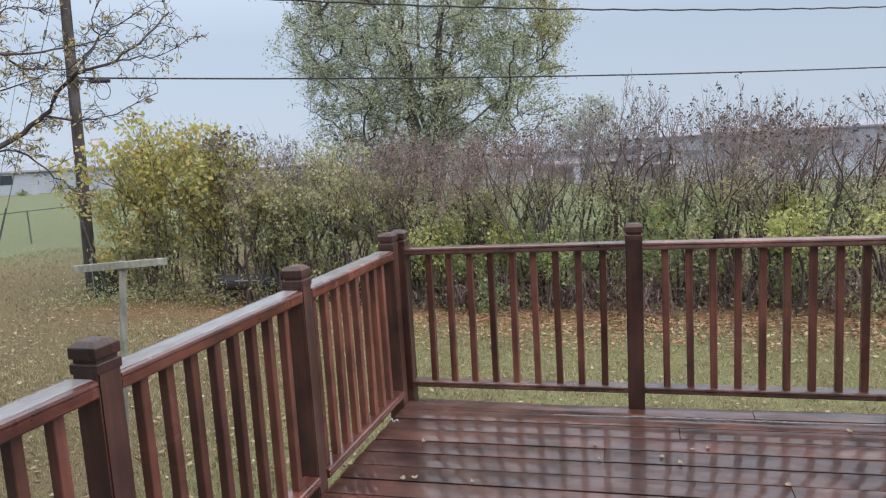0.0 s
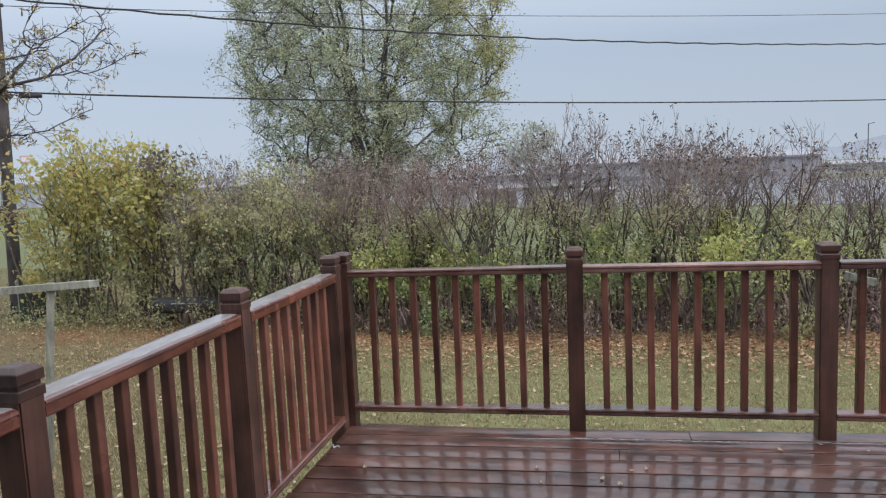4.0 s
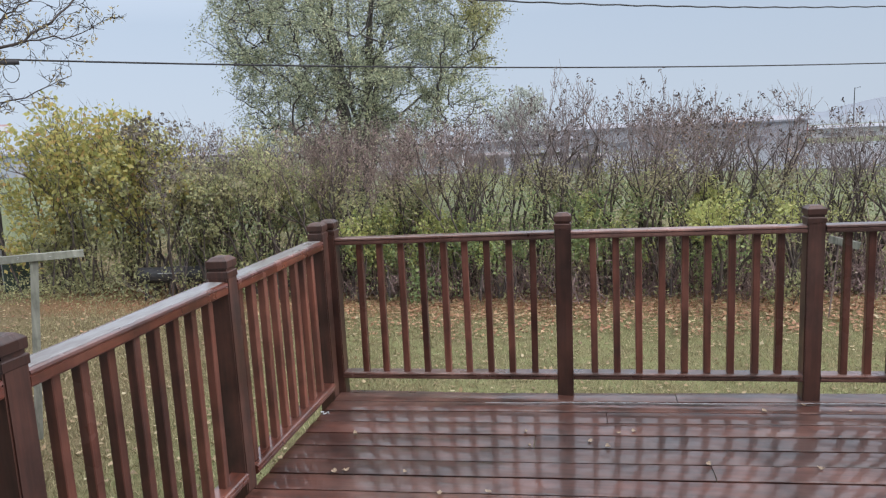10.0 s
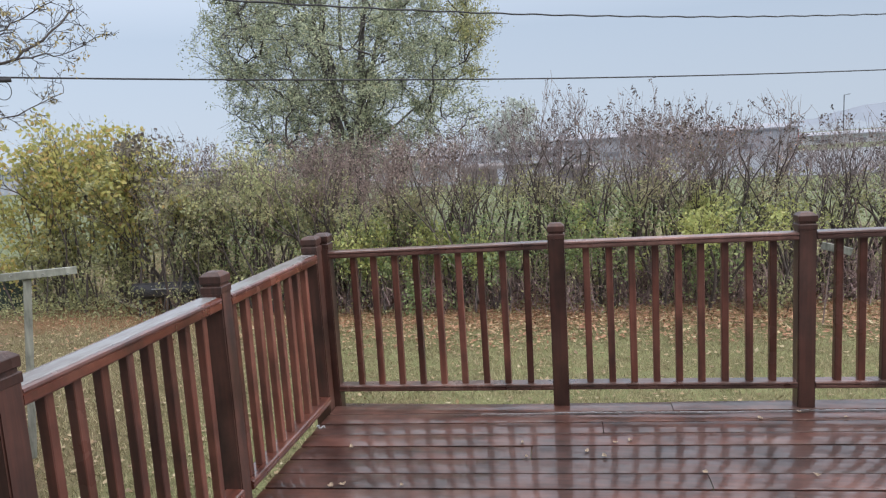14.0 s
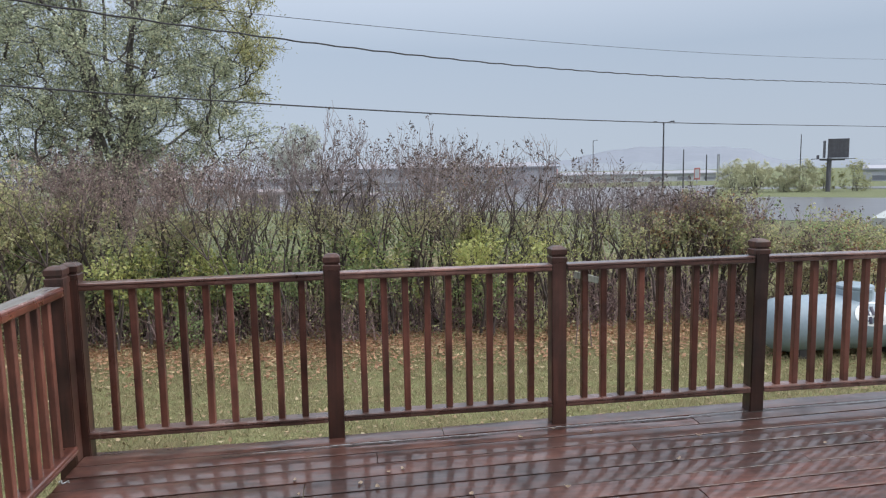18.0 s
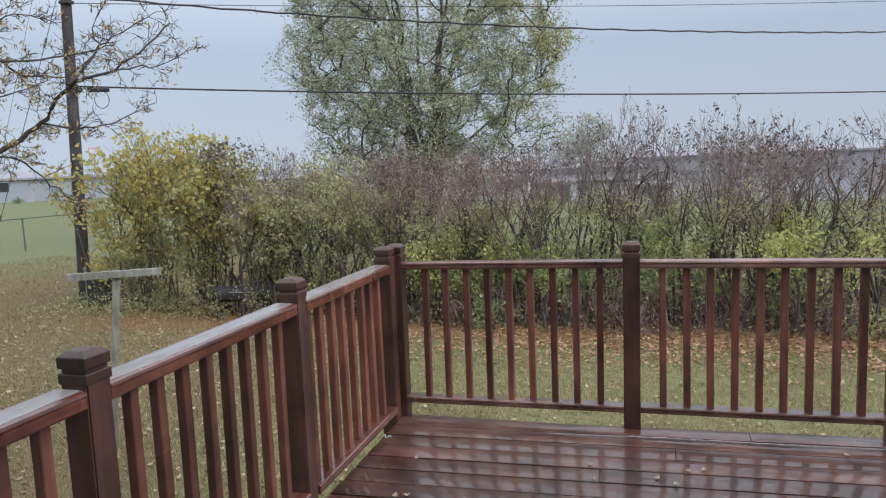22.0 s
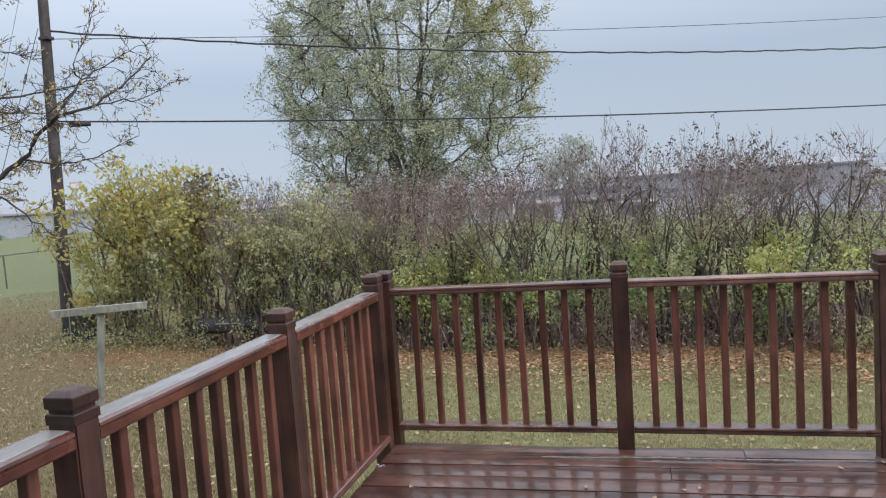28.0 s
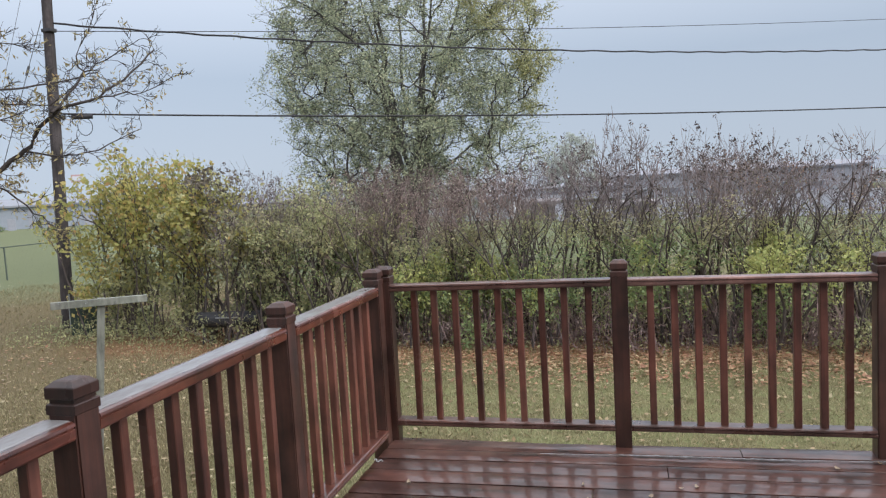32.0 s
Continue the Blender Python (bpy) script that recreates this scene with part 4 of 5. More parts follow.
# ---- the half-bare tree whose limbs reach in beside the pole ----
def near_tree():
    rng = np.random.default_rng(31)
    tx, ty = -5.45, 0.65
    z0 = z_at(tx, ty)
    thing = empty("tree", (tx, ty, z0))
    tagged(thing, "half-bare tree with dark limbs and tan hanging leaves", "tree")
    at = Vector((tx, ty, z0))

    v, f = path_tube([(0, 0, -0.1), (0.02, 0, 0.6), (-0.03, 0.05, 1.6), (0.0, 0.1, 2.6), (-0.1, 0.1, 4.0), (-0.15, 0.2, 6.0)], [0.2, 0.15, 0.135, 0.12, 0.09, 0.03], 10)
    raw("trunk", v, f, bark_black, thing, smooth=True)
    # bearing and rise from the deck, point by point, and the thickness of each limb
    limbs = [
        ([(-56.6, 0.5), (-51.5, 1.3), (-48.3, 2.3), (-46.8, 3.2), (-45.3, 4.5), (-44.6, 5.8), (-43.3, 7.0), (-41.2, 7.7), (-38.9, 9.2), (-36.6, 11.3)], 0.034),
        ([(-41.2, 7.7), (-39.2, 8.1), (-37.4, 8.3), (-35.4, 9.6)], 0.011),
        ([(-43.6, 6.8), (-41.6, 9.4), (-41.8, 10.7), (-40.4, 13.8)], 0.013),
        ([(-41.6, 9.4), (-40.1, 10.5), (-37.6, 12.0)], 0.01),
        ([(-56.8, 6.5), (-50.5, 8.6), (-47.6, 8.3), (-45.4, 8.5), (-42.2, 9.2), (-40.5, 9.7)], 0.02),
        ([(-47.6, 8.3), (-46.6, 7.4), (-43.9, 7.4), (-42.0, 8.9)], 0.013),
        ([(-45.6, 4.1), (-43.5, 3.8), (-41.1, 4.1), (-38.0, 5.6)], 0.013),
        ([(-50.0, 1.8), (-47.5, 1.7), (-45.5, -0.1), (-44.0, -1.5)], 0.014),
        ([(-56.9, 10.0), (-50.0, 11.5), (-48.2, 13.0), (-46.0, 15.0)], 0.026),
        ([(-56.8, 4.0), (-51.0, 5.2), (-47.8, 6.0), (-45.0, 7.1)], 0.014),
        ([(-50.4, 8.6), (-48.6, 10.3), (-46.6, 11.4), (-44.8, 11.2)], 0.012),
    ]
    tips, segs, ends = [], [], []
    for k, (way, r) in enumerate(limbs):
        pts = [far(az, 8.2 + 0.25 * math.sin(0.5 * az + k), el) - at for az, el in way]
        fine = []
        for j in range(len(pts) - 1):
            a, b, c, d = pts[max(j - 1, 0)], pts[j], pts[j + 1], pts[min(j + 2, len(pts) - 1)]
            for u in (0.0, 0.25, 0.5, 0.75):
                fine.append(0.5 * (2 * b + (c - a) * u + (2 * a - 5 * b + 4 * c - d) * u * u + (3 * b - a - 3 * c + d) * u ** 3) + Vector(rng.normal(size=3) * 0.009))
        fine.append(pts[-1])
        n = len(fine)
        v, f = path_tube(fine, [r * (1 - 0.78 * i / n) for i in range(n)], 6)
        raw("limb", v, f, bark_black, thing, smooth=True)
        for i in range(2, n):
            d = np.array((fine[i] - fine[i - 1]).normalized())
            for _ in range(1 + i % 2):
                nd = d * 0.85 + rng.normal(size=3) * np.array((0.42, 0.42, 0.55))
                fork(rng, fine[i], nd, rng.uniform(0.16, 0.36), 0.0038, 2, segs, tips, 0.02, (20, 50), 0.18, ends)
    raw("brushwood", *tubes(segs), bark_black, thing)["kind"] = "stuff"
    ends = np.array(ends)
    west = np.argsort(ends[:, 0] + ends[:, 1] * 0.4)[:len(ends) // 3]
    pick = np.concatenate([ends[rng.integers(0, len(ends), 250)], ends[rng.choice(west, 130)]])
    c = np.repeat(pick, 5, axis=0) + rng.normal(size=(5 * len(pick), 3)) * np.array((0.03, 0.03, 0.028)) - np.array((0, 0, 0.025))
    raw("foliage", *leaves(rng, c, 0.06, 0.3, 0.0, 0.7), leaf_tan, thing)["kind"] = "stuff"


near_tree()

# ---- utility pole, cables, guys ----
PX, PY = -10.05, 8.15
pole = empty("utility_pole", (PX, PY, z_at(PX, PY)))
tagged(pole, "weathered dark wooden utility pole carrying cables", "utility pole")
bm = rings([(-0.1, 0.125), (4, 0.112), (8.4, 0.092)], 14, 0)
bm.transform(Matrix(((1, 0, 0.0216, -0.047), (0, 1, 0.0207, -0.045), (0, 0, 1, 0), (0, 0, 0, 1))))
part("shaft", bm, pole_wood, pole)
for zz in (4.43, 6.18):
    part("bracket", box((0.02, -0.05, zz - 0.05), (0.26, 0.12, zz + 0.02), 0.012), dark_metal, pole)
part("conduit", bar((0.08, -0.12, -0.05), (0.09, -0.11, 0.75), 0.02), steel_grey, pole)
WD = Vector((1, 0.66, 0)).normalized()


def cable(coef, r, label, start=0.12, end=78.0, twist=0.0):
    """A hanging cable: its height is a polynomial of the way along it."""
    s = np.linspace(start, end, 60 if not twist else 260)
    pts = [(PX + WD.x * a, PY + WD.y * a, coef[0] * a ** 3 + coef[1] * a * a + coef[2] * a + coef[3] + twist * math.sin(a * 5.5)) for a in s]
    v, f = path_tube(pts, [r] * len(pts), 6)
    return tagged(raw("cable", v, f, black_rubber, smooth=True), label, "cable", "overhead cables")


c1 = cable((-1.0e-5, 0.001311, -0.0351, 3.42), 0.02, "black overhead cable with a splice case")
bm = bar(Vector((PX, PY, 3.34)) + WD * 0.38, Vector((PX, PY, 3.35)) + WD * 0.78, 0.05, 10)
part("splice_case", bm, black_rubber, c1)
ring = [(PX + WD.x * (0.62 + 0.14 * math.cos(a)), PY + WD.y * (0.62 + 0.14 * math.cos(a)), 3.14 + 0.18 * math.sin(a)) for a in np.linspace(0.6, 2 * math.pi + 0.6, 20)]
v, f = path_tube(ring, [0.008] * 20, 5)
raw("slack_loop", v, f, black_rubber, c1)
cable((-2.3e-5, 0.002932, -0.0691, 5.253), 0.021, "twisted black overhead power cable", twist=0.012)
cable((-5e-6, 0.001065, 0.01127, 5.085), 0.008, "thin grey overhead wire above the cables")
for gx, gy, gz in ((-10.14, 5.41, 6.9), (-10.9, 6.2, 5.3)):
    guy = empty("guy_wire", (gx, gy, z_at(gx, gy)))
    tagged(guy, "steel guy wire running from the pole to the ground", "guy wire", "guy wires")
    topv = Vector((PX - gx, PY - gy, gz - z_at(gx, gy)))
    near_one = gz < 6
    part("wire", bar((0, 0, -0.05), topv, 0.007 if near_one else 0.004, 6), dark_metal, guy)
    if near_one:
        part("insulator", bar(topv * 0.82, topv * 0.85, 0.024, 8), dark_metal, guy)
        part("guard", bar(topv * 0.05, topv * 0.3, 0.018, 8), dark_metal, guy)
    part("anchor", bar((0, 0, -0.08), topv * 0.045, 0.02, 6), dark_metal, guy)

# ---- green service box by the pole ----
bx, by = -9.3, 7.7
sbox = empty("service_box", (bx, by, z_at(bx, by)), 40)
tagged(sbox, "dark green metal utility service box beside the pole", "utility box")
part("cabinet", box((-0.24, -0.2, -0.03), (0.24, 0.2, 0.56), 0.02), box_green, sbox)
part("lid", box((-0.26, -0.22, 0.562), (0.26, 0.22, 0.63), 0.02), box_green, sbox)
part("door", box((-0.2, -0.212, 0.08), (0.2, -0.2005, 0.5), 0.004), box_green, sbox)

# ---- clothes posts ----
tee = empty("clothes_post", (-3.44, 1.37, z_at(-3.44, 1.37)))
tee.matrix_world = tee.matrix_world @ pose(0, 0, 0, 0, 7.2, 0) @ pose(0, 0, 0, 0, 0, 42)
tagged(tee, "weathered grey wooden clothes-line post with a crossarm", "clothes post")
th = 0.66 - z_at(-3.44, 1.37)
part("post", box((-0.032, -0.035, -0.1), (0.032, 0.035, th - 0.005), 0.004), grey_wood, tee)
bm = box((-0.4, -0.066, -0.062), (0.38, -0.0355, 0.003), 0.004)
bm.transform(pose(0, 0, th, 0, -4, 0))
arm = part("crossarm", bm, grey_wood, tee)
for hx in (-0.33, -0.12, 0.12, 0.31):
    v, f = path_tube([(hx + 0.009 * math.cos(a), -0.07, th - 0.03 + 0.009 * math.sin(a)) for a in np.linspace(0, 5.0, 9)], [0.0022] * 9, 5)
    raw("hook", v, f, steel_grey, arm)
hx, hy = 4.5, 5.35
trestle = empty("trestle", (hx, hy, z_at(hx, hy)), -20)
tagged(trestle, "weathered wooden trestle standing in front of the hedge", "trestle")
bm = box((-0.12, -0.05, -0.045), (0.22, -0.012, 0.045), 0.004)
bm.transform(pose(0.05, 0, 1.0, 0, 13, 0))
part("board", bm, grey_wood, trestle)
for sgn in (-1, 1):
    bm = box((-0.008, -0.01, -0.04), (0.008, 0.012, 0.98), 0.002)
    bm.transform(pose(0.07 + 0.11 * sgn, 0.0, 0, 0, -5 * sgn, 0))
    part("leg", bm, bark_brown, trestle)

# ---- dark barrel among the shrubs ----
barrel = empty("barrel_grill", (-5.5, 6.95, z_at(-5.5, 6.95)), 6)
tagged(barrel, "black barrel grill half hidden under the shrubs", "grill")
bm = rings([(-0.6, 0.02), (-0.6, 0.13), (-0.58, 0.14), (0.58, 0.14), (0.6, 0.13), (0.6, 0.02)], 20, 0)
bm.transform(Matrix.Translation((0, 0, 0.4)) @ Matrix.Rotation(radians(90), 4, "Y"))
part("drum", bm, dark_metal, barrel)
for fx in (-0.45, 0.45):
    for fy in (-0.14, 0.14):
        part("leg", bar((fx, fy * 1.3, -0.04), (fx, fy * 0.7, 0.31), 0.016), dark_metal, barrel)
part("handle", bar((-0.2, -0.15, 0.45), (0.2, -0.15, 0.45), 0.01), steel_grey, barrel)

# ---- chain-link fence across the field ----
fence = empty("chain_link_fence", (-20.5, 20, z_at(-20.5, 20)))
tagged(fence, "grey-green chain-link fence with thin posts across the grass", "fence")
FY = np.arange(-10.4, 17.5, 2.3)
for y in FY:
    part("post", bar((0.06 * y, y, -0.1), (0.06 * y, y, 1.24), 0.028), fence_green, fence)
part("top_rail", bar((0.06 * FY[0], FY[0], 1.22), (0.06 * FY[-1], FY[-1], 1.22), 0.02), fence_green, fence)
wires = []
for y in np.arange(FY[0], FY[-1], 0.16):
    for sgn in (-1, 1):
        y2 = y + sgn * 0.6
        if FY[0] <= y2 <= FY[-1]:
            wires.append((0.06 * y, y, 0.03, 0.06 * y2, y2, 1.2, 0.001, 0.001))
mesh_ob = raw("wire_mesh", *tubes(wires), fence_green, fence)
mesh_ob["kind"] = "stuff"


# ---- far buildings ----
def long_building(name, a, b, depth, eave, ridge, wall_m, roof_m, label, windows=(), doors=(), pane=None):
    """A low hall from a to b along its front, with a shallow roof; windows and doors as (along, width, low, high)."""
    a, b = Vector((a.x, a.y, 0)), Vector((b.x, b.y, 0))
    base = z_at(a.x, a.y) - 0.3
    length = (b - a).length
    ang = math.degrees(math.atan2(b.y - a.y, b.x - a.x))
    ob = empty(name, (a.x, a.y, base), ang)
    tagged(ob, label, "building")
    e, r = eave - base, ridge - base
    part("wall", box((0, 0, 0), (length, depth, e - 0.004)), wall_m, ob)
    bm = bmesh.new()
    vs = [bm.verts.new(q) for q in ((-0.4, -0.5, e), (length + 0.4, -0.5, e), (length + 0.4, depth / 2, r), (-0.4, depth / 2, r), (-0.4, depth + 0.5, e), (length + 0.4, depth + 0.5, e),
                                    (-0.4, -0.5, e + 0.25), (length + 0.4, -0.5, e + 0.25), (length + 0.4, depth / 2, r + 0.25), (-0.4, depth / 2, r + 0.25), (-0.4, depth + 0.5, e + 0.25), (length + 0.4, depth + 0.5, e + 0.25))]
    for q in ((0, 1, 2, 3), (3, 2, 5, 4), (6, 9, 8, 7), (9, 10, 11, 8), (0, 6, 7, 1), (4, 5, 11, 10), (0, 3, 9, 6), (3, 4, 10, 9), (1, 7, 8, 2), (2, 8, 11, 5)):
        bm.faces.new([vs[k] for k in q])
    bmesh.ops.recalc_face_normals(bm, faces=bm.faces)
    part("roof", bm, roof_m, ob)
    for s, w, lo, hi in windows:
        win = part("window", box((s, -0.06, lo), (s + w, -0.012, hi)), pane or far_window, ob)
        part("frame", box((s - 0.12, -0.09, hi + 0.004), (s + w + 0.12, -0.002, hi + 0.14)), white_paint, win)
    for s, w, hi in doors:
        part("door", box((s, -0.08, 0.3), (s + w, -0.01, hi)), blue_grey, ob)
    return ob


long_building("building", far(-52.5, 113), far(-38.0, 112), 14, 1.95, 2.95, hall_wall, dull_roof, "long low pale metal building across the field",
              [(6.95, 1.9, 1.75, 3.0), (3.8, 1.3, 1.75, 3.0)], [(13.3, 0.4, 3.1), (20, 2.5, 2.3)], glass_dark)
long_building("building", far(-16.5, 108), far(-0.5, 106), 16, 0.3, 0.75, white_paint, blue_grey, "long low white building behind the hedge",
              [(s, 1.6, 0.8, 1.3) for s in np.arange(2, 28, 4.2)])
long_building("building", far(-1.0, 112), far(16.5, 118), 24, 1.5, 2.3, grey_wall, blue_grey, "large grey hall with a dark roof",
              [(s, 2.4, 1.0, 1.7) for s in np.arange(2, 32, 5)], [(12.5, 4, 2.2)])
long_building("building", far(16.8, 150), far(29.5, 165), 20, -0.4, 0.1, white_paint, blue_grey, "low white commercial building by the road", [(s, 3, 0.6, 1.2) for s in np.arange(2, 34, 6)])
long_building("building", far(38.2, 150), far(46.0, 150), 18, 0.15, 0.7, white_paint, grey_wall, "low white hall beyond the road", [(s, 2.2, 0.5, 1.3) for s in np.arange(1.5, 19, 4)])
long_building("shed", far(40.75, 16.2), far(61.8, 16.0), 8.0, 0.16, 0.62, shed_wall, roof_white, "grey shed with a white metal roof below the bank")

dull_brown = plain_mat("dull_brown", (0.27, 0.245, 0.255), 0.8, 0.0, 0.25)
long_building("building", far(-15.5, 51), far(-9.3, 50), 4, 0.4, 0.55, white_paint, blue_grey, "low white building seen through the hedge", [(1.2, 1.0, 0.7, 1.3), (3.4, 1.0, 0.7, 1.3)])
long_building("shed", far(-9.1, 53), far(-5.9, 53), 3, -0.2, -0.05, dull_brown, dull_brown, "small dark shed seen through the hedge", (), [(0.6, 1.0, 1.0)])
long_building("shed", far(-1.0, 61), far(1.9, 61), 3, -0.85, -0.72, dull_brown, dull_brown, "low brown shed seen through the hedge")
p = far(-46.8, 107)
ub = empty("utility_box", (p.x, p.y, z_at(p.x, p.y)), 45)
tagged(ub, "grey utility box before the pale building", "utility box")
part("cabinet", box((-0.45, -0.3, -0.05), (0.45, 0.3, 1.4), 0.03), blue_grey, ub)
part("lid", box((-0.5, -0.35, 1.402), (0.5, 0.35, 1.5), 0.03), blue_grey, ub)

# wet car park and road
bm = bmesh.new()
lot = [far(30.5, 47), far(46, 45), far(46, 78), far(29.5, 80)]
bm.faces.new([bm.verts.new((q.x, q.y, z_at(q.x, q.y) + 0.03)) for q in lot])
bmesh.ops.subdivide_edges(bm, edges=bm.edges, cuts=6, use_grid_fill=True)
for v in bm.verts:
    v.co.z = z_at(v.co.x, v.co.y) + 0.03
tagged(part("car_park", bm, asphalt), "wet grey asphalt car park beyond the bank", "car park", kind="structure")
bm = bmesh.new()
lot = [far(-19, 62), far(28.5, 58), far(28.5, 126), far(-19, 112)]
bm.faces.new([bm.verts.new((q.x, q.y, z_at(q.x, q.y) + 0.03)) for q in lot])
bmesh.ops.subdivide_edges(bm, edges=bm.edges, cuts=8, use_grid_fill=True)
for v in bm.verts:
    v.co.z = z_at(v.co.x, v.co.y) + 0.03
tagged(part("yard", bm, asphalt), "wet grey asphalt yard before the hall", "yard", kind="structure")
bm = bmesh.new()
rd = [far(12, 108), far(50, 112), far(50, 122), far(12, 117)]
bm.faces.new([bm.verts.new((q.x, q.y, z_at(q.x, q.y) + 0.04)) for q in rd])
bmesh.ops.subdivide_edges(bm, edges=bm.edges, cuts=6, use_grid_fill=True)
for v in bm.verts:
    v.co.z = z_at(v.co.x, v.co.y) + 0.04
tagged(part("road", bm, asphalt), "wet asphalt road in the distance", "road", kind="structure")


def street_lamp(p, top, arms, label, glow=None, thick=0.11):
    z0 = z_at(p.x, p.y)
    ob = empty("street_lamp", (p.x, p.y, z0), math.degrees(math.atan2(p.y - EYE.y, p.x - EYE.x)) - 90)
    tagged(ob, label, "street lamp")
    part("pole", bar((0, 0, -0.1), (0, 0, top - z0), thick, 8, thick * 0.65), dark_metal, ob)
    for dx in arms:
        part("arm", bar((0, 0, top - z0 - 0.12), (dx * 0.75, 0, top - z0 + 0.04), thick * 0.4, 6), dark_metal, ob)
        head = part("head", box((dx - 0.22, -0.1, top - z0), (dx + 0.16, 0.1, top - z0 + 0.12), 0.03), dark_metal, ob)
        if glow:
            part("glow", box((dx - 0.16, -0.14, top - z0 - 0.1), (dx + 0.16, 0.14, top - z0 - 0.01), 0.03), glow, head)
    return ob


street_lamp(far(24.7, 80), 6.15, (-0.85, 0.95), "tall twin-headed street lamp by the road")
street_lamp(far(19.35, 160), 7.3, (0.9,), "tall slim street lamp in the distance")
street_lamp(far(26.2, 110), 3.8, (), "slim grey post beside the road")
street_lamp(far(-49.35, 95), 5.4, (), "thin grey pole before the pale building", None, 0.06)
street_lamp(far(27.86, 160), 3.67, (), "faint grey mast in the distance", None, 0.16)
street_lamp(far(34.26, 110), 5.5, (), "slim dark post behind the trees", None, 0.085)
street_lamp(far(-23.65, 34), 4.4, (1.05,), "street lamp glowing orange behind the tree", lamp_glow, 0.05)

# billboard
p = far(36.1, 95)
board = empty("billboard", (p.x, p.y, z_at(p.x, p.y)), -30)
tagged(board, "dark billboard seen from behind on one pole", "billboard")
bz = 1.464 - z_at(p.x, p.y)
part("pole", bar((0, 0, -0.2), (0, 0, bz + 0.6), 0.26, 10), board_grey, board)
pan = part("panel", box((-0.2, -0.12, bz + 0.62), (2.0, 0.1, bz + 2.85), 0.03), board_grey, board)
for s in np.arange(0.0, 2.0, 0.42):
    part("rib", box((s, -0.2, bz + 0.66), (s + 0.08, -0.122, bz + 2.8)), board_grey, pan)
part("side_panel", box((-0.62, -0.1, bz + 0.62), (-0.42, 0.9, bz + 2.65), 0.03), board_grey, board)
walkway = part("catwalk", box((-1.95, -0.6, bz + 0.46), (2.6, 0.3, bz + 0.54)), board_grey, board)
part("bracket", box((-1.0, -0.1, bz + 0.3), (1.6, 0.1, bz + 0.456)), board_grey, walkway)
part("ladder_cage", box((-1.35, -0.4, bz + 0.544), (-1.1, 0.1, bz + 0.95)), board_grey, walkway)

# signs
for az, dist, lo, hi, w, m in ((-42.5, 130, 5.6, 6.9, 1.6, hazed_red), (27.2, 140, -1.2, 1.0, 1.1, red_paint), (16.2, 130, -0.6, 1.2, 1.6, red_paint), (28.7, 150, -1.0, 3.6, 0.5, blue_grey)):
    p = far(az, dist)
    z0 = z_at(p.x, p.y)
    sg = empty("sign", (p.x, p.y, z0), -az)
    tagged(sg, "distant roadside sign on a post", "sign")
    part("post", bar((0, 0.1, -0.2), (0, 0.1, lo - z0 + 0.2), 0.14, 8), steel_grey, sg)
    pn = part("panel", box((-w / 2, -0.1, lo - z0), (w / 2, 0.05, hi - z0), 0.03), m, sg)
    part("border", box((-w / 2 + 0.15, -0.13, lo - z0 + 0.3), (w / 2 - 0.15, -0.104, hi - z0 - 0.3)), white_paint, pn)
# a blue van far behind the hedge
p = far(-14.0, 98)
van = empty("van", (p.x, p.y, z_at(p.x, p.y)), 14)
tagged(van, "blue van parked before the white building", "van")
part("body", box((-1.1, -0.7, 0.25), (1.1, 0.7, 1.5), 0.18), blue_paint, van)
part("windscreen", box((-1.0, -0.72, 0.95), (0.9, -0.702, 1.35)), glass_dark, van)
for wx in (-0.7, 0.7):
    bm = bar((wx, -0.74, 0.3), (wx, -0.5, 0.3), 0.3, 14)
    part("wheel", bm, black_rubber, van)

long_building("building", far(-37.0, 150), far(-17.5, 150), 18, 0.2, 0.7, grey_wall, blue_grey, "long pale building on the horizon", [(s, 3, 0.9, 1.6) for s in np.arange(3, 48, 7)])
wv, wf = [], []
for az in np.arange(-75, 60.1, 0.4):
    el = 0.22 + 0.10 * math.sin(az * 1.7) + 0.06 * math.sin(az * 5.3 + 1) + 0.04 * math.sin(az * 13.1)
    lo, hi = far(az, 560), far(az, 600, el)
    wv += [(lo.x, lo.y, -3), (hi.x, hi.y, hi.z), (hi.x * 1.05, hi.y * 1.05, -3)]
for i in range(len(wv) // 3 - 1):
    wf += [(3 * i, 3 * i + 3, 3 * i + 4, 3 * i + 1), (3 * i + 1, 3 * i + 4, 3 * i + 5, 3 * i + 2)]
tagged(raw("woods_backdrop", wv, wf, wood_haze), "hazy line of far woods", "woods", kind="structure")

# far hill
hv, hf = [], []
prof = [(8, 0.0), (12, 0.15), (17.5, 0.6), (20, 1.2), (22.9, 1.5), (26, 1.45), (29.2, 1.35), (31, 1.12), (32, 0.6), (33.2, 0.25), (38, 0.22), (46, 0.2), (55, 0.0)]
for az in np.arange(8, 55.1, 0.5):
    el = float(np.interp(az, [q[0] for q in prof], [q[1] for q in prof])) + 0.03 * math.sin(az * 3.1)
    lo, hi = far(az, 900), far(az, 1250, max(el, -0.05))
    hv += [(lo.x, lo.y, -3), (hi.x, hi.y, hi.z), (hi.x * 1.1, hi.y * 1.1, -3)]
n = len(hv) // 3
for i in range(n - 1):
    hf += [(3 * i, 3 * i + 3, 3 * i + 4, 3 * i + 1), (3 * i + 1, 3 * i + 4, 3 * i + 5, 3 * i + 2)]
tagged(raw("hill_backdrop", hv, hf, hill_haze), "long hazy hill on the horizon", "hill", kind="structure")
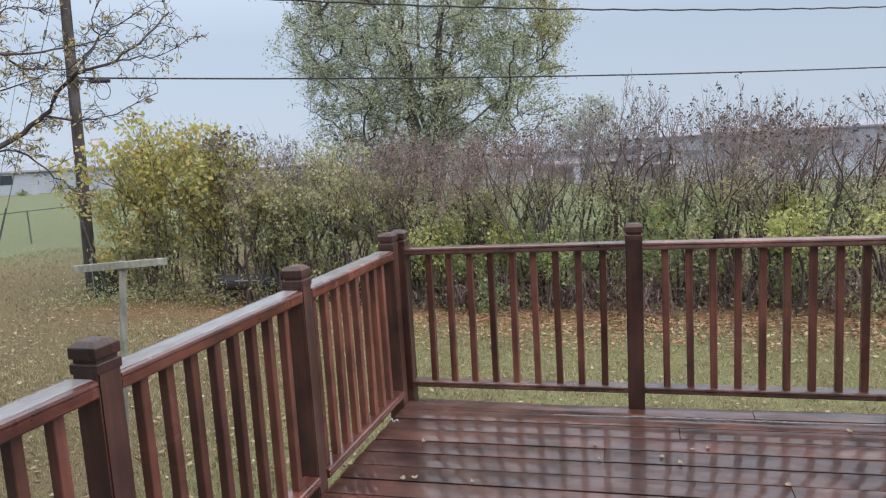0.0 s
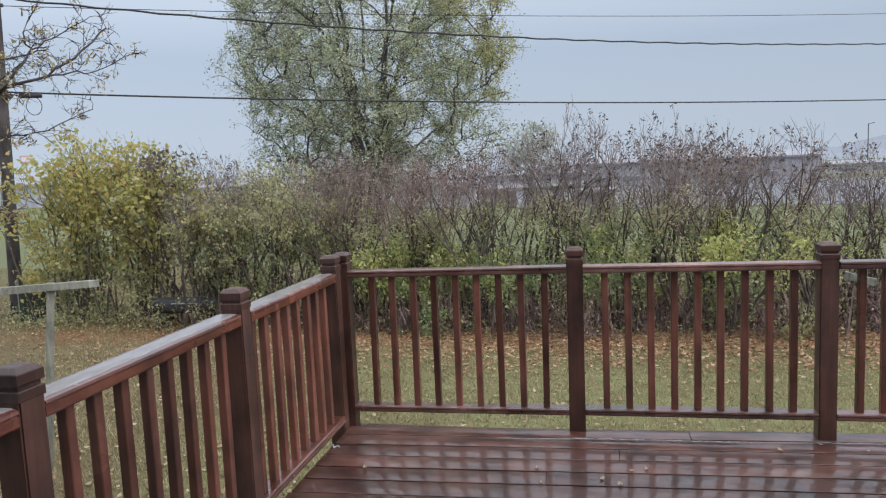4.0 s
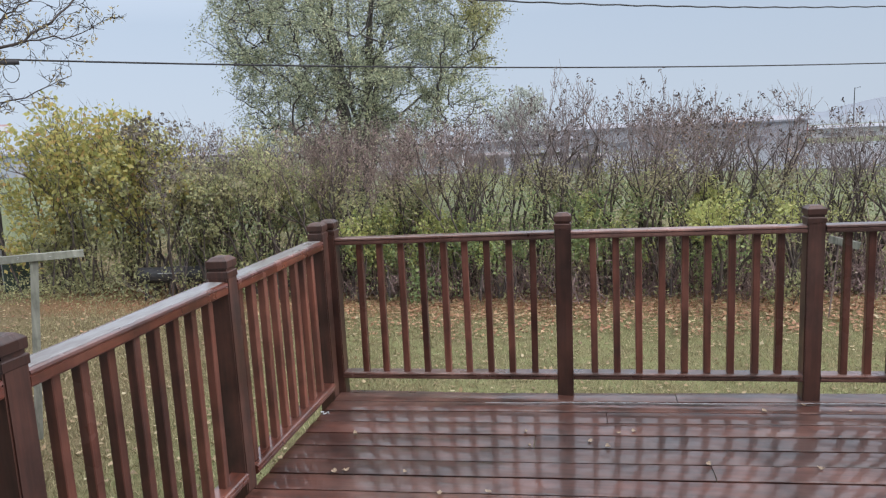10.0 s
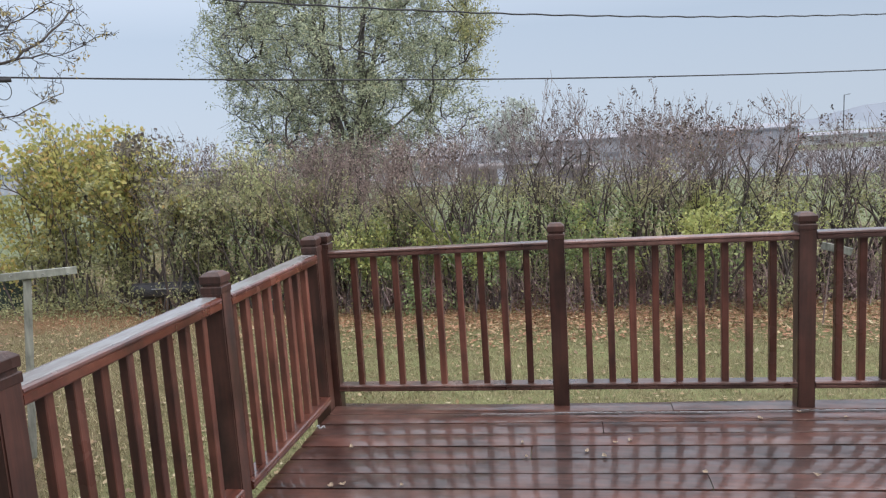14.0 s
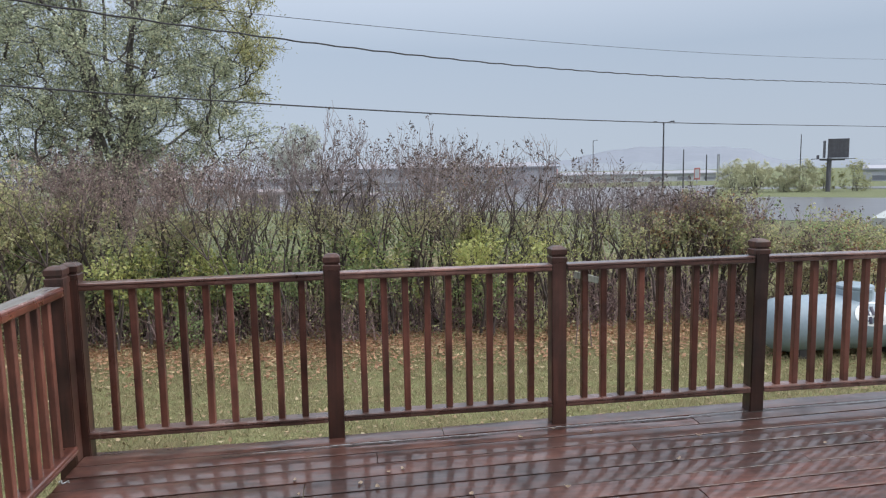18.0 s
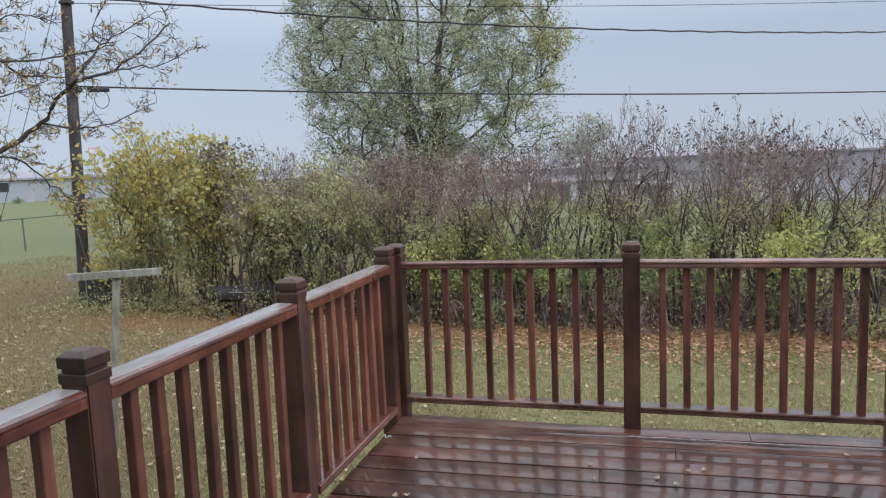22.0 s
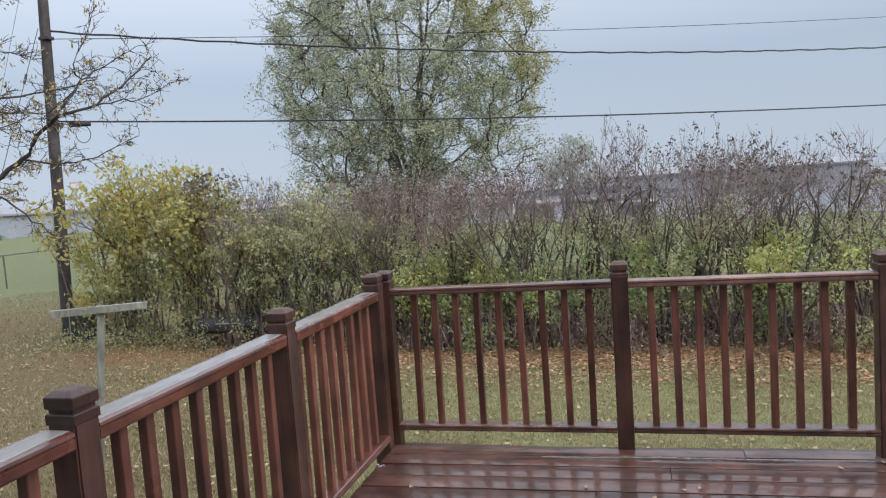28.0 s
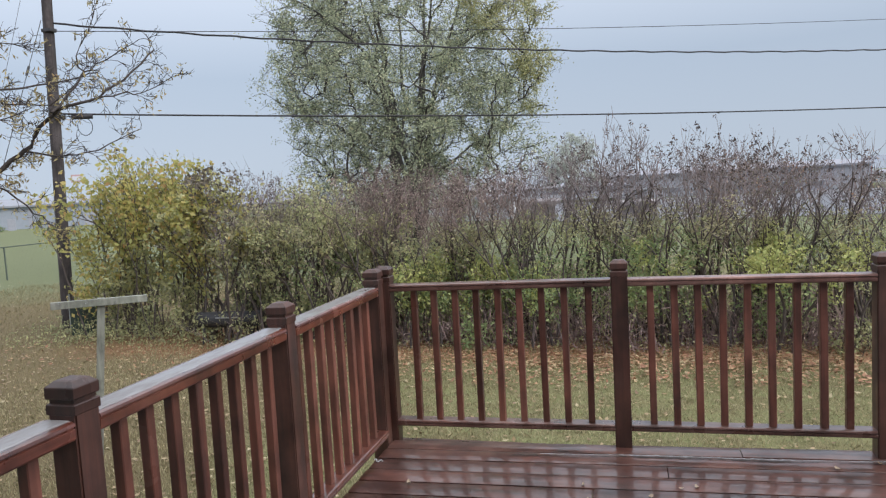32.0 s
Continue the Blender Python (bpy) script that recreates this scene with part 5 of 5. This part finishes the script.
# ---- gas tank ----
tank = empty("gas_tank", (7.98, 4.7, z_at(7.98, 4.7)))
tagged(tank, "pale blue-grey horizontal gas tank with a domed lid", "gas tank")
TZ = -0.655 - z_at(7.98, 4.7)
TR = 0.375
prof = [(-1.19, 0.0), (-1.185, 0.1), (-1.15, 0.205), (-1.08, 0.295), (-0.98, 0.35), (-0.85, TR), (0.85, TR), (0.98, 0.35), (1.08, 0.295), (1.15, 0.205), (1.185, 0.1), (1.19, 0.0)]
bm = rings([(z, max(r, 0.004)) for z, r in prof], 32, 0)
bm.transform(Matrix.Translation((0, 0, TZ)) @ Matrix.Rotation(radians(90), 4, "Y"))
body = part("shell", bm, tank_paint, tank)
body.data.polygons.foreach_set("use_smooth", [True] * len(body.data.polygons))
bm = rings([(0.27, 0.24), (0.425, 0.24), (0.45, 0.23), (0.46, 0.242), (0.487, 0.236), (0.507, 0.19), (0.515, 0.1)], 28, 0)
bm.transform(Matrix.Translation((0.14, 0, TZ + 0.005)))
dome = part("dome", bm, tank_paint, tank)
part("hinge", box((0.06, -0.275, TZ + 0.42), (0.2, -0.244, TZ + 0.47), 0.006), tank_paint, dome)
for lx in (-0.67, 0.62):
    v, f = path_tube([(lx + 0.035 * math.cos(a), 0, TZ + TR - 0.004 + 0.045 * math.sin(a)) for a in np.linspace(0, math.pi, 9)], [0.011] * 9, 6)
    raw("lifting_lug", v, f, tank_paint, tank)
part("gauge", bar((0.78, 0, TZ + TR - 0.01), (0.78, 0, TZ + TR + 0.05), 0.04, 10), dark_metal, tank)
for fx in (-0.7, 0.7):
    part("foot", box((fx - 0.06, -0.22, -0.03), (fx + 0.06, 0.22, TZ - 0.31), 0.01), dark_metal, tank)
# decal on the tank: a white oval with two rows of dark bars
def decal(name, cx, cz, w, h, lift, mat, parent, oval=True):
    """A thin patch that follows the shell on the house side."""
    R = TR + lift
    bm = bmesh.new()
    mid = bm.verts.new((cx, -math.sqrt(R * R - cz * cz), TZ + cz))
    edge = []
    m = 32 if oval else 4
    for i in range(m):
        a = 2 * math.pi * (i + (0 if oval else 0.5)) / m
        k = 1.0 if oval else math.sqrt(2)
        z = cz + k * h / 2 * math.sin(a)
        edge.append(bm.verts.new((cx + k * w / 2 * math.cos(a), -math.sqrt(R * R - z * z), TZ + z)))
    for i in range(m):
        bm.faces.new((mid, edge[i], edge[(i + 1) % m]))
    bmesh.ops.recalc_face_normals(bm, faces=bm.faces)
    return part(name, bm, mat, parent)


oval = decal("badge", 0.19, 0.15, 0.56, 0.3, 0.004, badge_white, tank)
for cx, cz, w, h in ((-0.16, 0.045, 0.03, 0.1), (-0.095, 0.05, 0.05, 0.105), (-0.02, 0.05, 0.05, 0.105), (0.06, 0.045, 0.045, 0.1), (-0.075, -0.075, 0.05, 0.09), (0.0, -0.075, 0.05, 0.09), (0.075, -0.075, 0.045, 0.085)):
    decal("bar", 0.19 + cx, 0.15 + cz * 0.92, w, h, 0.009, ink, oval, False)

# ---- deck boards ----
rng1 = np.random.default_rng(9)
SLOPE, PITCH = 0.052, 0.1455


def plank(x0, x1, ya, yb):
    """One deck board with eased edges, slightly cupped and tilted."""
    bm = bmesh.new()
    t = 0.03
    w = yb - ya
    e = 0.0013
    sag = rng1.uniform(0.0022, 0.0044)
    top = [(e + (w - 2 * e) * i / 8, -0.001 + sag * (1 - (i / 4 - 1) ** 2)) for i in range(8, -1, -1)]
    prof = [(0, -t), (w, -t), (w, -e - 0.001)] + top + [(0, -e - 0.001)]
    ends = []
    for x in (x0, x1):
        ends.append([bm.verts.new((x, ya + SLOPE * (x - 1.0) + c, z)) for c, z in prof])
    m = len(prof)
    for i in range(m):
        bm.faces.new((ends[0][i], ends[1][i], ends[1][(i + 1) % m], ends[0][(i + 1) % m]))
    bm.faces.new(ends[0])
    bm.faces.new(ends[1][::-1])
    for f in bm.faces:
        f.smooth = len(f.verts) == 4 and min(v.co.z for v in f.verts) > -0.002
    for ed in bm.edges:
        ed.smooth = all(f.smooth for f in ed.link_faces)
    bmesh.ops.recalc_face_normals(bm, faces=bm.faces)
    ob = part("plank", bm, deck_wood)
    under(ob, deck)
    tilt = pose(0, 0, rng1.uniform(-0.0015, 0.001), rng1.uniform(-0.55, 0.55), 0, 0)
    mid = Vector(((x0 + x1) / 2, (ya + yb) / 2, 0))
    ob.matrix_basis = Matrix.Translation(mid) @ tilt @ Matrix.Translation(-mid)


JOINTS = [[1.93, 4.4], [3.4], [1.55, 5.0], [2.9, 5.6], [1.2, 4.2], [3.7], [1.97, 5.2], [3.0], [2.3, 4.9], [1.4, 4.0]]
for k in range(31):
    near, farther = -0.140 - PITCH * k, -0.140 - PITCH * (k - 1) - 0.011
    if k == 0:
        farther = -0.015
    if near < DECK_B:
        break
    xs = [DECK_L, *JOINTS[k % len(JOINTS)], DECK_R]
    for xa, xb in zip(xs, xs[1:]):
        plank(xa + 0.002, xb - 0.002, near, farther)

# fallen leaves on the deck
LEAVES = [(0.3, -0.65), (0.33, -1.05), (0.65, -1.02), (1.18, -0.71), (1.15, -0.55), (1.6, -0.53), (1.67, -0.51), (1.46, -0.64), (1.54, -0.69), (1.96, -0.83), (2.55, -0.12),
          (2.34, -0.21), (2.75, -0.18), (0.84, -1.19), (1.04, -1.16), (0.38, -1.03), (2.41, -0.83), (3.3, -0.35), (3.05, -0.62), (3.9, -0.55), (0.55, -1.45), (1.7, -1.3)]
for i, (lx, ly) in enumerate(LEAVES):
    bm = bmesh.new()
    size = 0.01 + 0.008 * rng1.random()
    curl = rng1.uniform(0.3, 0.9)
    rows = []
    for k in range(6):
        t = k / 5
        half_w = size * 0.75 * math.sin(math.pi * (0.12 + 0.8 * t)) * rng1.uniform(0.75, 1.15)
        rise = size * curl * (2 * t - 1) ** 2
        rows.append([bm.verts.new((size * 2.2 * (t - 0.5), c * half_w, 0.001 + rise + abs(c) * half_w * rng1.uniform(0.2, 0.9))) for c in (-1, -0.4, 0.4, 1)])
    for p, q in zip(rows, rows[1:]):
        for k in range(3):
            bm.faces.new((p[k], p[k + 1], q[k + 1], q[k]))
    leaf = part("fallen_leaf", bm, leaf_pale)
    leaf.matrix_world = pose(lx, ly, 0.003, 0, 0, rng1.uniform(0, 360))
    tagged(leaf, "small curled yellow-brown leaf lying wet on the deck", "leaf", "leaves on the deck")

# a ragged line of wet dirt and melting sleet along the outer boards
def ragged(name, x0, x1, off, thick, lift, mat, label, category):
    n = 340
    xs = np.linspace(x0, x1, n)
    mid = -0.14 - off + SLOPE * (xs - 1.0) + 0.006 * np.sin(xs * 5.1) + rng1.normal(size=n) * 0.0022
    w = thick * np.clip(0.55 + 0.6 * np.sin(xs * 7.3) * np.sin(xs * 2.9 + 1) + rng1.normal(size=n) * 0.35, 0.04, 1.6)
    v = np.stack([np.stack([xs, mid - w, np.full(n, lift)], 1), np.stack([xs, mid, np.full(n, lift + 0.0015)], 1), np.stack([xs, mid + w, np.full(n, lift)], 1)], 1).reshape(-1, 3)
    i = np.arange(n - 1)[:, None] * 3
    f = np.concatenate([i + np.array([[0, 3, 4, 1]]), i + np.array([[1, 4, 5, 2]])])
    tagged(raw(name, v, f, mat), label, category, kind="stuff")


ragged("wet_dirt", 0.75, 6.3, 0.055, 0.008, 0.0035, bark_black, "ragged line of dark wet dirt on the outer boards", "dirt")
ragged("sleet_line", 0.9, 6.3, 0.032, 0.0055, 0.0035, sleet_white, "thin line of melting sleet on the outer boards", "sleet")

# a pale curl of string by the corner post
v, f = path_tube([(0.02 + 0.0055 * i, -0.395 + 0.014 * math.sin(i * 1.15), 0.007 + 0.003 * math.sin(i * 0.9)) for i in range(11)], [0.0035] * 11, 5)
tagged(raw("string_scrap", v, f, white_paint), "pale scrap of curled string on the deck", "scrap")

# ---- leaf litter and grass on the lawn ----
rng2 = np.random.default_rng(77)


def scatter(n, xa, xb, ya, yb):
    x, y = rng2.uniform(xa, xb, n), rng2.uniform(ya, yb, n)
    return np.stack([x, y, ground_height(x, y)], 1)


near_hedge = scatter(26000, -9.5, 11, 4.6, 8.2)
keep = rng2.random(len(near_hedge)) < np.clip((near_hedge[:, 1] - 4.4) / 1.4, 0.1, 1) * np.clip((near_hedge[:, 0] + 4.5) / 4, 0.12, 1)
lawn_part = scatter(3200, -9, 11, 0.15, 5.6)
side = scatter(1000, -12, -0.3, -3.5, 6)
drift = near_hedge[keep]
drift[:, 2] += 0.02 + 0.02 * rng2.random(len(drift))
tagged(raw("leaf_drift", *leaves(rng2, drift, 0.07, 0.62, 0.8), leaf_rust), "rust-brown fallen leaves drifted along the hedge foot", "leaves", kind="stuff")
yard_side = scatter(1500, -20, -7, 4, 16)
allp = np.concatenate([drift[::8], lawn_part, side, yard_side])
allp[:, 2] += 0.02 + 0.02 * rng2.random(len(allp))
tagged(raw("fallen_leaves", *leaves(rng2, allp, 0.062, 0.62, 0.8), leaf_fallen), "brown and yellow fallen leaves scattered over the lawn", "leaves", kind="stuff")


weeds = scatter(5200, -10, 7.5, 6.2, 7.9)
weeds[:, 2] += 0.42 * rng2.random(len(weeds)) ** 1.6 * (0.55 + 0.45 * np.sin(weeds[:, 0] * 2.3) ** 2)
back = scatter(26000, -6.5, 9.0, 8.2, 11.5)
back[:, 2] += (0.75 + 0.35 * np.sin(back[:, 0] * 1.7) * np.sin(back[:, 1] * 2.1)) * rng2.random(len(back)) ** 1.3
tagged(raw("rough_growth", *leaves(rng2, back, 0.085, 0.4), leaf_weed), "dull olive weeds and tall grass behind the hedge", "weeds", kind="stuff")
foot = np.concatenate([scatter(420, -10.6, -8.6, 7.5, 8.6), scatter(900, -9.0, -6.5, 6.6, 7.4)])
foot[:, 2] += 0.36 * rng2.random(len(foot)) ** 1.4
weeds = np.concatenate([weeds, foot])
tagged(raw("undergrowth", *leaves(rng2, weeds, 0.06, 0.5), leaf_olive), "low green weeds and leaves along the hedge foot", "undergrowth", kind="stuff")


# dead brush lying and standing under the hedge
heap = []
for bx in np.arange(-2.6, 10.2, 0.5):
    cx, cy = bx + rng2.normal() * 0.2, 7.0 + rng2.normal() * 0.18
    for _ in range(int(rng2.uniform(150, 330))):
        p = np.array((cx + rng2.normal() * 0.3, cy + rng2.normal() * 0.2, 0.0))
        p[2] = z_at(p[0], p[1]) + abs(rng2.normal()) * 0.42
        d = rng2.normal(size=3) * np.array((0.1, 0.1, 0.2))
        e = p + d
        e[2] = max(e[2], z_at(e[0], e[1]))
        heap.append((*p, *e, 0.007, 0.0035))
tagged(raw("dead_brush", *tubes(heap), bark_dead), "heaps of purplish dead twigs under the hedge", "brush", kind="stuff")
curl = np.array([h[0:3] for h in heap[::2]]) + rng2.normal(size=(len(heap[::2]), 3)) * 0.03
curl = curl[curl[:, 2] > ground_height(curl[:, 0], curl[:, 1]) + 0.04]
tagged(raw("withered_leaves", *leaves(rng2, curl, 0.05, 0.5), leaf_brown), "withered brown leaves caught in the dead twigs", "leaves", kind="stuff")


def blades(n, xa, xb, ya, yb, tall):
    at = scatter(n, xa, xb, ya, yb)
    lean = rng2.normal(size=(n, 3)) * 0.5
    lean[:, 2] = 1.0
    h = tall * rng2.uniform(0.5, 1.3, (n, 1))
    a = rng2.uniform(0, 2 * math.pi, n)
    side_v = np.stack([np.cos(a), np.sin(a), np.zeros(n)], 1) * 0.004
    at[:, 2] -= 0.005
    tip = at + lean * h
    half_p = at + lean * h * 0.55 * np.array([[0.7, 0.7, 1.1]])
    v = np.stack([at - side_v, at + side_v, half_p + side_v * 0.8, tip, half_p - side_v * 0.8], 1).reshape(-1, 3)
    i = np.arange(n)[:, None] * 5
    return v, i + np.array([[0, 1, 2, 3, 4]])


tagged(raw("lawn_grass", *blades(90000, -7, 10, 0.12, 7.2, 0.05), grass_blade), "short autumn grass with tired blades", "grass", kind="stuff")
tagged(raw("side_grass", *blades(27000, -9, -0.1, -3.5, 5, 0.05), grass_dry), "sparse dry grass beside the deck", "grass", kind="stuff")
tagged(raw("rough_grass", *blades(24000, -18, -7, 5, 15, 0.07), grass_dry), "thin dry grass out towards the field", "grass", kind="stuff")
